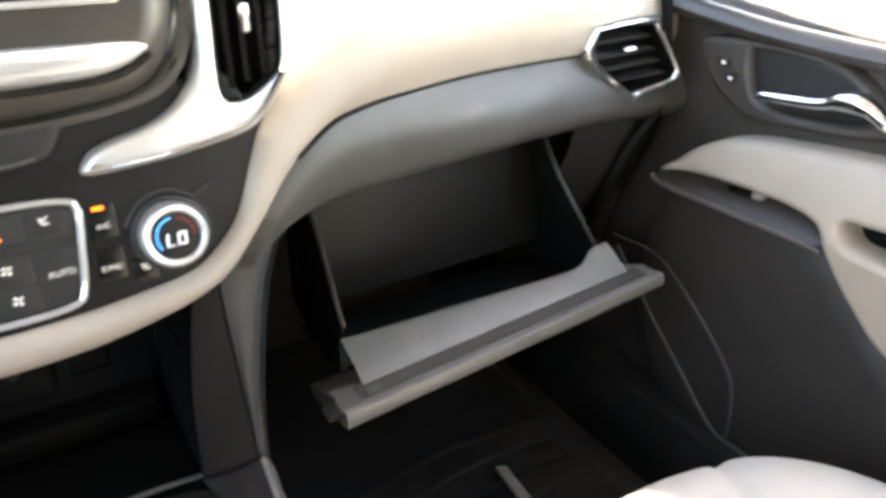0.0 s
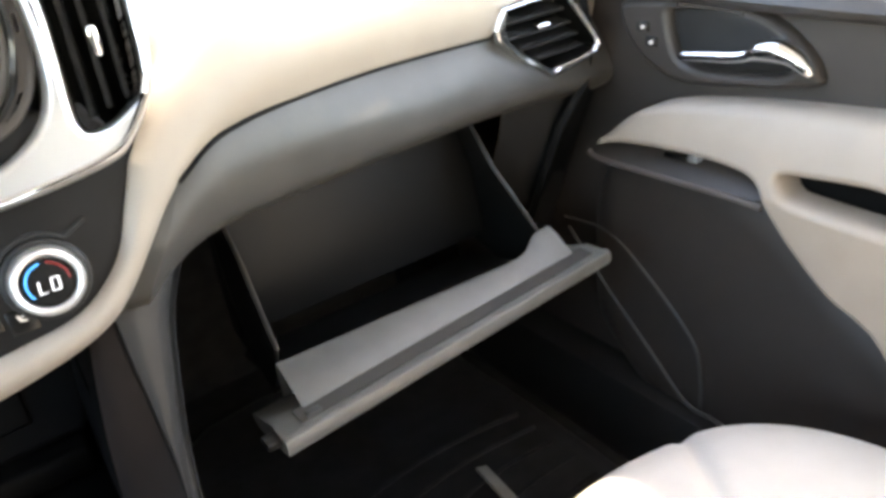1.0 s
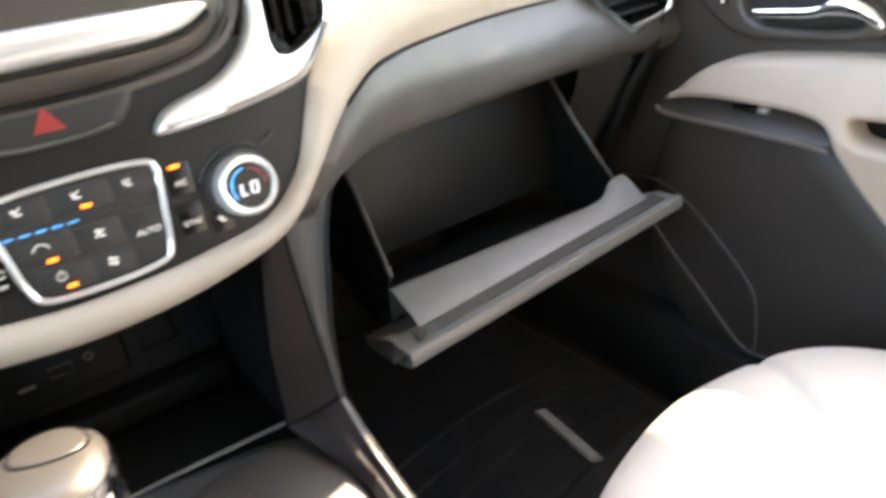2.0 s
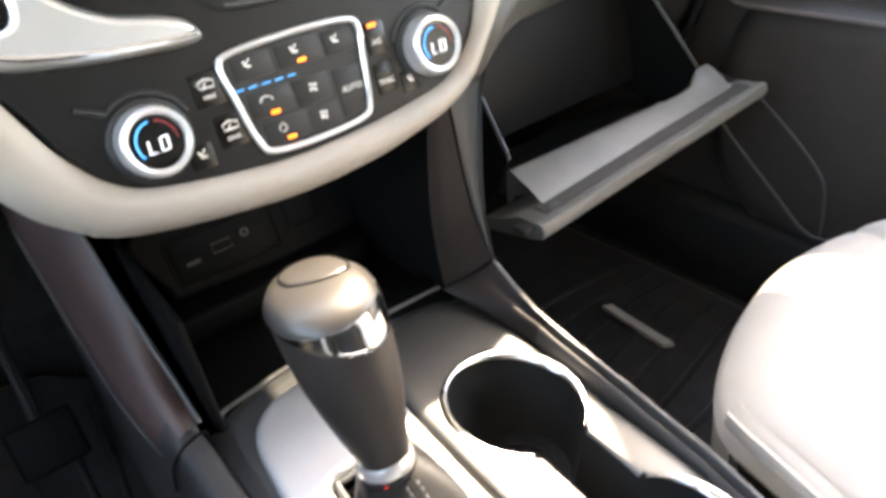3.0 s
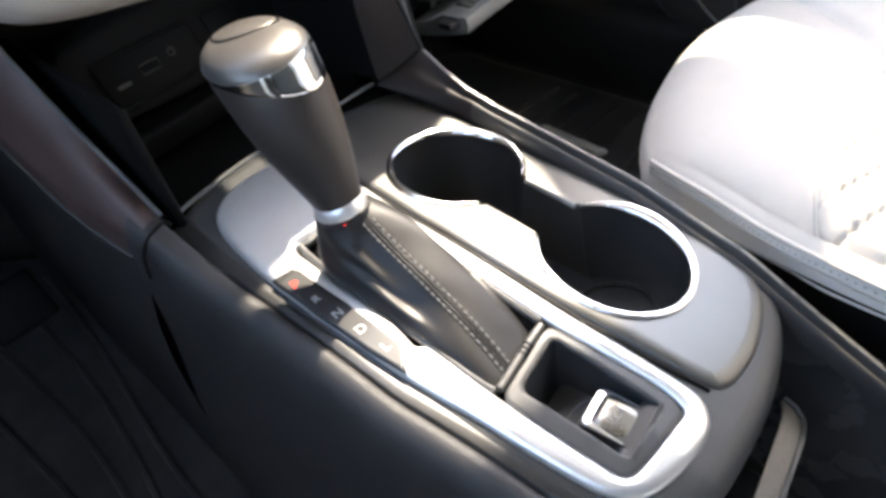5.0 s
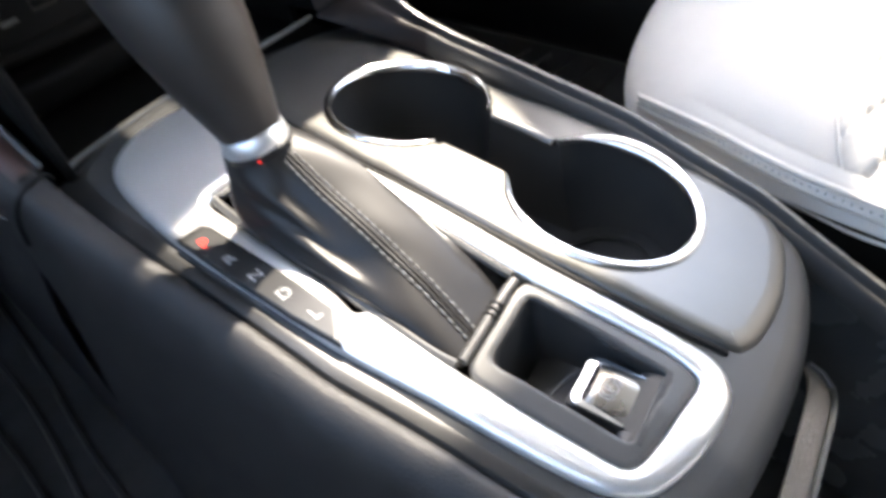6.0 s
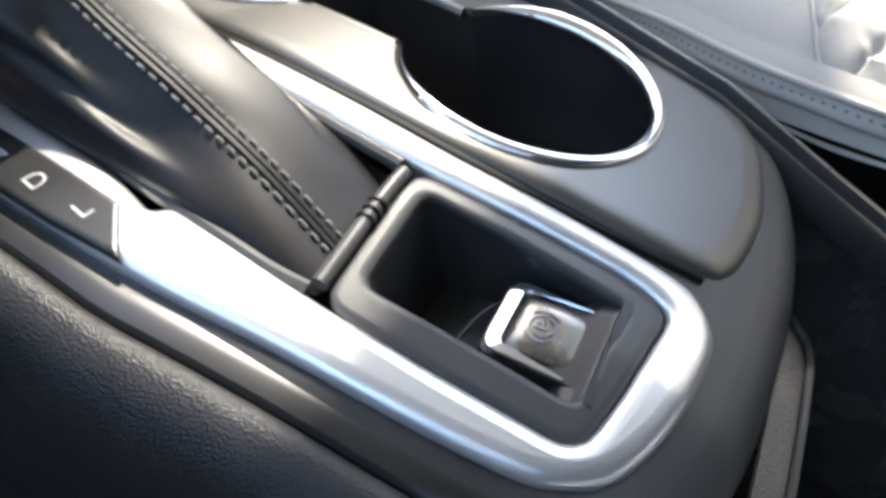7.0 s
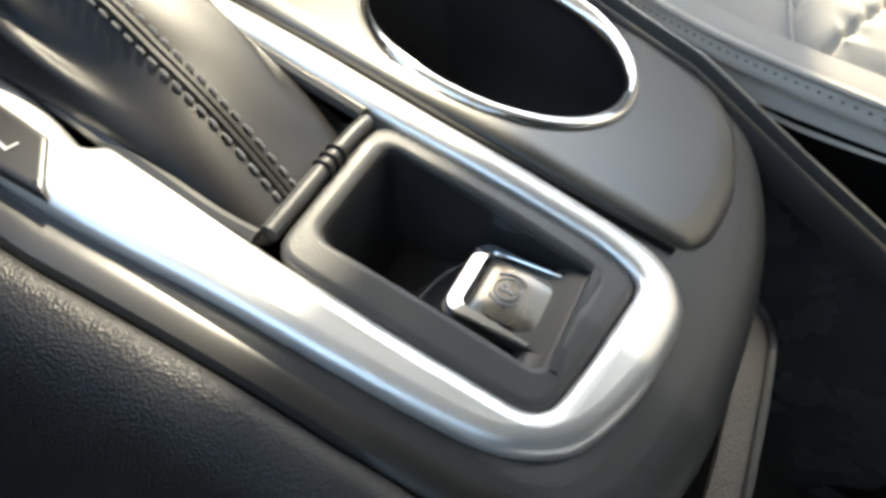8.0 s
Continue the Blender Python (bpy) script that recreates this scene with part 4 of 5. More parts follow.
def climate_panel():
    th = thing("climate_panel", on_stack(0, 0.66, 0), "gloss black climate control panel with two chrome dials", "climate controls")
    out = spl(half([(0.03, 0.648), (0.10, 0.653), (0.146, 0.668), (0.166, 0.697), (0.180, 0.73), (0.196, 0.762)]), 4)
    out = [tuple(p) for p in out] + [(0.17, 0.80), (-0.17, 0.80)]
    part("face", sheet(out, [], lambda x, y: 0.0, 0.006, 0.004, 0.001, 0.02, put=on_stack), FACE, th)

    def on(x, z, h):
        return Vector(on_stack(x, z, h))
    rot = Matrix.Rotation(math.atan(0.25) * -1 + radians(90), 4, "X")
    nrm = Vector((0, -0.97, 0.243))
    # frame of the button field
    frame_ = spl([(-0.002, 0.7345), (0.043, 0.7325), (0.0535, 0.725), (0.0505, 0.70), (0.045, 0.671), (0.036, 0.6615), (-0.002, 0.659), (-0.040, 0.6615), (-0.050, 0.671), (-0.055, 0.70), (-0.0585, 0.725), (-0.048, 0.7325)], 6, True)
    part("frame", tube([on(x, z, 0.003) for x, z in frame_], 0.0023, 8, True), SILVER, th, "chrome frame of the button field")

    def flat(name, pts, h, mat, parent, label=""):
        bm = bmesh.new()
        lo = [bm.verts.new(on(x, z, h - 0.002)) for x, z in pts]
        hi = [bm.verts.new(on(x, z, h)) for x, z in pts]
        bm.faces.new(hi)
        for i in range(len(pts)):
            bm.faces.new((lo[i], lo[i - 1], hi[i - 1], hi[i]))
        return part(name, bm, mat, parent, label)

    def rect(x, z, w, h):
        return [(x - w / 2, z - h / 2), (x + w / 2, z - h / 2), (x + w / 2, z + h / 2), (x - w / 2, z + h / 2)]

    def icon(x, z, kind, parent):
        """A printed sign made of short bars."""
        if kind == "fan":
            for a in range(4):
                d = Vector((math.cos(a * math.pi / 2 + 0.6), math.sin(a * math.pi / 2 + 0.6)))
                part("sign", tube([on(x + d.x * 0.0008, z + d.y * 0.0008, 0.0022), on(x + d.x * 0.0034, z + d.y * 0.0034, 0.0022)], [0.0006, 0.0013], 6), WHITE, parent)
        elif kind == "power":
            part("sign", tube([on(x + px, z + pz, 0.0022) for px, pz in arc((0, 0), 0.0028, 120, 420, 14)], 0.0004, 5), WHITE, parent)
            part("sign", tube([on(x, z + 0.001, 0.0022), on(x, z + 0.004, 0.0022)], 0.0004, 5), WHITE, parent)
        elif kind == "seat":
            part("sign", tube([on(x - 0.002, z + 0.0028, 0.0022), on(x - 0.001, z - 0.001, 0.0022), on(x + 0.0028, z - 0.0016, 0.0022)], 0.0008, 6), WHITE, parent)
            part("sign", tube([on(x + 0.003, z + 0.0035, 0.0022), on(x - 0.0002, z + 0.0006, 0.0022)], 0.0005, 6), WHITE, parent)
        elif kind == "car":
            part("sign", tube([on(x + px, z + pz, 0.0022) for px, pz in ((-0.005, -0.001), (-0.004, 0.0012), (-0.001, 0.0028), (0.002, 0.0024), (0.0048, 0.0002), (0.0048, -0.0014))], 0.0005, 5), WHITE, parent)
        elif kind == "screen":
            part("sign", tube([on(x + px, z + pz, 0.0022) for px, pz in ((-0.005, -0.002), (-0.0055, 0.002), (0, 0.0038), (0.0055, 0.002), (0.005, -0.002))], 0.0006, 5, True), WHITE, parent)
            part("sign", tube([on(x - 0.002, z - 0.0015, 0.0022), on(x, z + 0.002, 0.0022)], 0.0005, 5), WHITE, parent)

    field = flat("button_field", [tuple(p) for p in frame_], 0.0012, DARK, th)
    keys = [(-0.035, 0.7205, 0.030, 0.018, "seat"), (0.002, 0.7205, 0.036, 0.018, "seat"), (0.036, 0.7190, 0.028, 0.018, "seat"),
            (-0.030, 0.6945, 0.034, 0.020, "car"), (0.0035, 0.6925, 0.030, 0.020, "fan"), (0.0345, 0.6830, 0.026, 0.038, ""),
            (-0.025, 0.6730, 0.036, 0.018, "power"), (0.005, 0.6715, 0.028, 0.018, "fan")]
    for x, z, w, h, kind in keys:
        k = part("button", box(on(x, z, 0.0008), (w - 0.0006, h - 0.0006, 0.0024), 0.0009, 2, rot), DARK, field)
        if kind:
            icon(x - 0.004 if kind != "fan" else x, z + 0.0018, kind, k)
    text("word", "AUTO", 0.0062, Matrix.Translation(on(0.0345, 0.6850, 0.0022)) @ rot, WHITE, field, 0.0001)
    for x, z in ((0.002, 0.7145), (-0.030, 0.6868), (-0.0245, 0.6668)):
        part("lamp", box(on(x, z, 0.0018), (0.0068, 0.0026, 0.0012), 0.0003, 1, rot), ORANGE, field, "orange indicator lamp")
    for i in range(9):
        x = -0.050 + 0.0102 * i
        part("lamp", box(on(x, 0.7075 - 0.0002 * i, 0.0014), (0.0066, 0.0010, 0.001), 0, 1, rot), BLUE if i < 5 else DARK, field, "blue fan speed light" if i < 5 else "")
    # keys outside the frame
    for x, z, kind in ((-0.071, 0.7150, "screen"), (-0.065, 0.6850, "screen")):
        k = part("button", box(on(x, z, 0.0), (0.022, 0.024, 0.003), 0.001, 2, rot), GLOSS, th)
        icon(x, z + 0.003, kind, k)
        text("word", "MAX" if z > 0.70 else "REAR", 0.0042, Matrix.Translation(on(x, z - 0.005, 0.0018)) @ rot, WHITE, k, 0.0001)
    for word, x, z in (("A/C", 0.067, 0.7100), ("SYNC", 0.066, 0.6805)):
        k = part("button", box(on(x, z + 0.003, 0.0), (0.019, 0.024, 0.003), 0.001, 2, rot), GLOSS, th)
        text("word", word, 0.0056, Matrix.Translation(on(x, z, 0.0018)) @ rot, WHITE, k, 0.0001)
        if word == "A/C":
            part("lamp", box(on(x - 0.001, z + 0.0125, 0.0018), (0.0075, 0.0026, 0.0012), 0.0003, 1, rot), ORANGE, k)
    for s in (-1, 1):
        k = part("button", box(on(s * 0.089 - 0.002, 0.6745, 0.0), (0.018, 0.018, 0.003), 0.004, 2, rot), GLOSS, th)
        icon(s * 0.089 - 0.002, 0.6760, "seat", k)
    # dials
    for s in (-1, 1):
        cc = (s * 0.114 - 0.004, 0.6955)
        c = on(*cc, 0.0)
        dial = part("dial", turned([(0.0285, 0.0), (0.0278, 0.003), (0.0250, 0.0045), (0.0230, 0.0046)], c, 48, nrm), DARK, th, "temperature dial with lit display")
        knurl = []
        for h, r in ((0.004, 0.0236), (0.0175, 0.0226)):
            knurl.append([c + nrm.to_track_quat("Z", "Y").to_matrix() @ Vector(((r + 0.0005 * (i % 2)) * math.cos(2 * math.pi * i / 144), (r + 0.0005 * (i % 2)) * math.sin(2 * math.pi * i / 144), h)) for i in range(144)])
        part("grip_ring", loft(knurl, True), SILVER, dial, "knurled silver ring", 20)
        part("rim", turned([(0.0228, 0.0173), (0.0223, 0.0198), (0.0203, 0.0217), (0.0180, 0.0207), (0.0172, 0.0190), (0.0169, 0.0182)], c, 64, nrm), SILVER, dial, "chrome dial rim")
        part("glass", turned([(0.0170, 0.0182), (0.0168, 0.0192), (0.001, 0.0193)], c, 48, nrm), GLOSS, dial)
        for r, a0, a1, mat in ((0.0132, 95, 215, BLUE), (0.0132, 78, -5, REDPRINT)):
            for rr in (r - 0.0004, r + 0.0004):
                part("scale", tube([on(px, pz, 0.0195) for px, pz in arc(cc, rr, a0, a1, 16)], 0.00035, 5), mat, dial)
        # the reading in segments
        for ch, x0 in (("L", -0.0039), ("O", 0.0039)):
            w, t = 0.0025, 0.0045
            segs = {"L": [((-w, t), (-w, -t)), ((-w, -t), (w, -t))], "O": [((-w, t), (-w, -t)), ((-w, -t), (w, -t)), ((w, -t), (w, t)), ((w, t), (-w, t))]}[ch]
            for (ax, az), (bx, bz) in segs:
                ends = [on(cc[0] + x0 + x * 0.92 + 0.12 * z, cc[1] - 0.002 + z * 0.92, 0.0196) for x, z in ((ax, az), (bx, bz))]
                part("segment", tube(ends, 0.00068, 5, False, 0.5), DISPLAY, dial, "lit reading segment")
        a0, a1 = (20, 130) if s < 0 else (160, 50)
        hood = [on(px, pz, 0.0015) for px, pz in arc(cc, 0.0305, a0, a1, 20)] + [on(cc[0] + 0.036 * s, cc[1] + 0.0315, 0.0015)]
        part("hood", tube(hood, 0.0022, 8), DARK, dial)


climate_panel()


def hazard():
    th = thing("hazard_switch", on_stack(0, 0.765, 0), "black hazard light switch with red triangle", "switch")
    out = spl([(-0.060, 0.787), (-0.052, 0.766), (-0.035, 0.758), (0.0, 0.756), (0.035, 0.758), (0.050, 0.766), (0.056, 0.787), (0.0, 0.789)], 4, True)
    part("body", sheet(out, [], lambda x, y: 0.001, 0.005, 0.008, 0.004, 0.01, put=on_stack), DARK, th)
    lip = [on_stack(x, z, 0.005) for x, z in spl([(-0.040, 0.7615), (-0.02, 0.759), (0.0, 0.7585), (0.02, 0.759), (0.038, 0.7615)], 6)]
    part("lip", tube(lip, 0.0014, 6), POCKET, th)
    bm = bmesh.new()
    bm.faces.new([bm.verts.new(on_stack(x, z, 0.0058)) for x, z in ((-0.0115, 0.766), (0.0095, 0.766), (-0.001, 0.782))])
    part("triangle", thick(bm, 0.0006), REDPRINT, th, "red warning triangle")


hazard()


def screen_unit():
    th = thing("screen_unit", on_stack(0, 0.79, 0), "rounded screen unit in a warm grey frame with chrome bar keys", "screen")
    out = spl([(-0.11, 0.793), (-0.06, 0.788), (0.0, 0.786), (0.06, 0.788), (0.105, 0.795), (0.128, 0.810), (0.141, 0.835), (0.146, 0.87), (0.150, 0.93), (0.0, 0.935), (-0.150, 0.93), (-0.146, 0.87), (-0.141, 0.835), (-0.128, 0.810)], 5, True)
    part("frame", sheet(out, [], lambda x, y: 0.004, 0.007, 0.022, 0.022, 0.03, put=on_stack), CAP, th, "warm grey satin frame")
    part("seal", tube([on_stack(x, z, 0.004) for x, z in out], 0.0045, 8, True), GLOSS, th)
    far = [(x * 1.10, 0.86 + (z - 0.86) * 1.12) for x, z in out]
    part("surround", sheet(far, [out], lambda x, y: 0.0035, 0.006, 0.006, 0.002, 0.01, put=on_stack), DOOR, th)
    bar = spl([(0.0, 0.8275), (0.09, 0.8265), (0.116, 0.8235), (0.118, 0.8185), (0.10, 0.8095), (0.07, 0.8050), (0.0, 0.8040), (-0.07, 0.8050), (-0.10, 0.8095), (-0.118, 0.8185), (-0.116, 0.8235), (-0.09, 0.8265)], 4, True)
    part("key_bar", sheet(bar, [], lambda x, y: 0.024, 0.004, 0.010, 0.012, 0.006, put=on_stack), SILVER, th, "silver bar of keys")
    low = [on_stack(x, z, 0.026) for x, z in spl([(0.12, 0.817), (0.10, 0.8065), (0.07, 0.8025), (0.0, 0.8015), (-0.07, 0.8025), (-0.10, 0.8065), (-0.12, 0.817)], 5)]
    part("key_groove", tube(low, 0.0025, 6), GLOSS, th)
    part("screen", box(on_stack(0, 0.895, 0.024), (0.21, 0.006, 0.085), 0.003, 2, Matrix.Rotation(-math.atan(0.25), 4, "X")), GLOSS, th, "dark glossy screen")
    part("screen_rim", tube([on_stack(x, z, 0.027) for x, z in ((-0.107, 0.851), (0.107, 0.851), (0.110, 0.94), (-0.110, 0.94))], 0.0025, 8, True), SILVER, th)


screen_unit()


def wing(s):
    """Silver trim that runs from under the screen up round the side vent."""
    th = thing("vent_trim", on_stack(s * 0.13, 0.75, 0), "satin silver trim sweeping round a tall side vent", "dashboard trim", "side vent trims")
    f = lambda x, y, z: on_stack(s * x, y, z)
    out = spl([(0.064, 0.7455), (0.067, 0.758), (0.083, 0.766), (0.114, 0.774), (0.138, 0.790), (0.151, 0.812), (0.156, 0.85), (0.160, 0.93), (0.238, 0.935), (0.233, 0.87), (0.226, 0.82), (0.214, 0.79), (0.195, 0.768), (0.178, 0.757), (0.14, 0.750), (0.10, 0.746)], 5, True)
    hole = spl([(0.166, 0.786), (0.171, 0.7805), (0.185, 0.783), (0.205, 0.795), (0.212, 0.806), (0.218, 0.85), (0.222, 0.93), (0.176, 0.93), (0.171, 0.85), (0.166, 0.80)], 5, True)
    part("trim", sheet(out, [hole], lambda x, y: 0.002, 0.004, 0.007, 0.012, 0.02, put=f), SILVER, th)
    edge = [f(x, z, 0.016) for x, z in spl([(0.068, 0.750), (0.10, 0.7515), (0.14, 0.756), (0.175, 0.763), (0.193, 0.774), (0.211, 0.795)], 6)]
    part("ridge", tube(edge, 0.003, 8, False, 0.7), CHROME, th, "bright lower ridge")
    low, high = [f(x, z, 0.012) for x, z in hole], [f(x, z, -0.05) for x, z in hole]
    part("duct", loft([low, high], True), GLOSS, th)
    part("duct_back", sheet(hole, [], lambda x, y: -0.035, 0.006, put=f), SOFT, th)
    for k, d in ((0.25, -0.004), (0.55, -0.008), (0.85, -0.004)):
        a, b = f(0.166 + 0.044 * k, 0.786 + 0.012 * k, d), f(0.175 + 0.045 * k, 0.93, d)
        v = [Vector(a).lerp(Vector(b), t) for t in np.linspace(0, 1, 5)]
        part("vane", tube(v, 0.0035, 6, False, 2.2), GLOSS, th, "gloss black vane")
    part("slider", box(f(0.194, 0.836, 0.002), (0.008, 0.008, 0.022), 0.003, 3), CHROME, th, "chrome slider")
    return th


wing(1)
wing(-1)


# ---- dashboard: cream upper, grey band, glove box ----
SEAM = [(0.206, 0.188, 0.733), (0.235, 0.197, 0.750), (0.262, 0.206, 0.757), (0.314, 0.222, 0.761), (0.433, 0.262, 0.759), (0.60, 0.309, 0.749), (0.70, 0.335, 0.740), (0.82, 0.37, 0.728), (0.90, 0.40, 0.72)]


VENT_IN = [(0.627, 0.742), (0.630, 0.770), (0.638, 0.775), (0.728, 0.772), (0.740, 0.764), (0.784, 0.712), (0.782, 0.704), (0.774, 0.699), (0.710, 0.695), (0.690, 0.697)]


def vent_hole(bm):
    """Open the dashboard skin where the end vent sits."""
    c = np.array([f.calc_center_median() for f in bm.faces])
    d = poly_distance(c[:, 0], c[:, 2], VENT_IN)
    bmesh.ops.delete(bm, geom=[f for f, q, m in zip(bm.faces, d, c) if q < 0.004 and m[1] < 0.37], context="FACES")
    return bm


def dash_top():
    s = spl(SEAM, 14)
    frame_rows = ring()
    end = [np.array(q) for q in frame_rows[-1]]
    rim = spl([on_stack(0.186, 0.754, 0.0), on_stack(0.198, 0.769, 0.0), on_stack(0.216, 0.79, 0.0), on_stack(0.229, 0.82, 0.0), on_stack(0.235, 0.87, 0.0), on_stack(0.24, 0.93, 0.0)], 16)
    rows = []
    n = len(s)
    for i, p in enumerate(s):
        t = i / (n - 1)
        x, y, z = p
        left = max(0.0, 1 - (x - 0.206) / 0.22)
        r = [(x, y + 0.02, z - 0.006), (x, y - 0.003, z - 0.001), (x, y - 0.008, z + 0.006)]
        r.append((x + 0.002 * left, y - 0.012 - 0.004 * left, z + 0.03))
        r.append((x + 0.012 * left, y - 0.004, z + 0.065 + 0.004 * left))
        r.append((x + 0.014 * left, y + 0.025, z + 0.094 + 0.01 * left))
        r.append((x + 0.014 * left, y + 0.10, z + 0.118 + 0.015 * left))
        r.append((x + 0.014 * left, y + 0.25, z + 0.13))
        r.append((x, 1.02, z + 0.12))
        row = [np.array(q) for q in spl(r, 4)]
        # the first stretch carries the section of the stack frame on, up beside the vent trim
        u = min(1.0, (x - 0.206) / 0.13)
        tip = np.array(rim[min(len(rim) - 1, int(u * (len(rim) - 1) + 0.5))])
        foot = np.array((x, y, z))
        w = u * u * (3 - 2 * u)
        m = len(row)
        for k in range(m):
            v = max(0.0, min(1.0, (k - 8) / (m - 13)))
            q = end[k] + (foot - s[0]) * (1 - v) + (tip - rim[0]) * v
            row[k] = q * (1 - w) + row[k] * w
        rows.append(row)
    part("upper", vent_hole(loft(frame_rows + rows[1:])), CREAM, dash, "cream soft plastic dashboard upper sweeping round the stack", 60)
    part("cowl_fill", box((0.30, 0.66, 0.80), (0.34, 0.62, 0.06), 0.02, 2), SOFT, dash)
    part("cowl", box((-0.37, 0.66, 0.865), (1.16, 0.80, 0.06), 0.03, 3), CREAM, dash)


def dash_band():
    top = spl(SEAM, 14)
    bot = spl([(0.160, 0.196, 0.655), (0.200, 0.205, 0.680), (0.245, 0.216, 0.690), (0.30, 0.228, 0.690), (0.42, 0.250, 0.688), (0.58, 0.280, 0.682), (0.69, 0.300, 0.673), (0.82, 0.33, 0.655), (0.90, 0.36, 0.645)], 14)
    rows = []
    for p, q in zip(top, bot):
        p, q = np.array(p), np.array(q)
        belly = max(0.0, min(1.0, (0.60 - p[0]) / 0.09))
        rows.append(spl([p + (0, 0.03, 0.004), p + (0, 0.004, -0.001), p * 0.96 + q * 0.04 + (0, -0.0035, 0), p * 0.5 + q * 0.5 + (0, -0.012 - 0.007 * belly, 0), p * 0.12 + q * 0.88 + (0, -0.010 - 0.007 * belly, 0), q + (0.0, -0.002 - 0.006 * belly, -0.008), q + (0, 0.012, -0.020), q + (0, 0.045, -0.034), q + (0, 0.085, -0.044), q + (0, 0.15, -0.050)], 5))
    rows.insert(0, [np.array(q) + (-0.035, 0.010, 0.0) for q in rows[0]])
    part("band", vent_hole(loft(rows)), BAND, dash, "grained dark grey dashboard band")
    line = [(p[0], p[1] - 0.004, p[2] - 0.001) for p in top]
    part("seam", tube(line, 0.0022, 6), SOFT, dash)
    # end cap beside the door, and the dark lining of the footwell
    cap = [[(0.79, 0.335, 0.80), (0.83, 0.40, 0.80)], [(0.80, 0.325, 0.70), (0.835, 0.36, 0.70)], [(0.77, 0.31, 0.655), (0.83, 0.36, 0.62)], [(0.73, 0.32, 0.60), (0.81, 0.40, 0.50)], [(0.73, 0.40, 0.42), (0.80, 0.48, 0.40)]]
    part("end_cap", thick(loft([spl(r, 4) for r in cap]), 0.01), SOFT, dash, "black dashboard end cap")
    panel = [[(0.655, 0.345, 0.67), (0.74, 0.33, 0.66), (0.82, 0.36, 0.66)], [(0.66, 0.37, 0.60), (0.74, 0.35, 0.58), (0.82, 0.38, 0.56)], [(0.67, 0.45, 0.44), (0.75, 0.43, 0.42), (0.83, 0.46, 0.38)]]
    part("end_panel", loft([spl(r, 4) for r in panel]), DARK, dash)
    part("top_fill", box((0.50, 0.52, 0.66), (0.62, 0.30, 0.06), 0.02, 3), SOFT, dash)


dash_top()
dash_band()


def end_vent():
    th = thing("air_vent", (0.70, 0.31, 0.70), "angular dashboard air vent in a chrome frame", "air vent")

    def f(x, y, z):
        return (x, 0.300 + 0.12 * (x - 0.63) + 0.10 * (y - 0.73) - z, y)
    mid = np.mean(np.array(VENT_IN), axis=0)
    rim = [tuple(np.array(q) + (np.array(q) - mid) / np.linalg.norm(np.array(q) - mid) * 0.0125) for q in VENT_IN]
    rim[0] = (0.606, 0.744)
    inn = VENT_IN
    part("frame", sheet(spl(rim, 3, True), [spl(inn, 3, True)], lambda x, y: 0.0, 0.003, 0.0045, 0.010, 0.02, put=f), CHROME, th, "chrome vent frame")
    a = spl(inn, 3, True)
    part("duct", loft([[f(x, z, 0.004) for x, z in a], [f(0.70 + (x - 0.70) * 0.93, 0.735 + (z - 0.735) * 0.9, -0.04) for x, z in a]], True), SOFT, th)
    part("duct_back", sheet(a, [], lambda x, y: -0.038, 0.008, put=f), SOFT, th)
    for z, x0, x1 in ((0.762, 0.632, 0.738), (0.746, 0.634, 0.750), (0.730, 0.652, 0.762), (0.713, 0.680, 0.772)):
        part("vane", thick(loft([[f(x0, z - 0.004, -0.002), f(x1, z - 0.006, -0.002)], [f(x0, z + 0.003, -0.03), f(x1, z + 0.001, -0.03)]]), 0.0025), DARK, th, "dark vane")
    part("tab", box(f(0.692, 0.746, 0.0), (0.022, 0.012, 0.007), 0.003, 3), CHROME, th, "chrome tab")


end_vent()


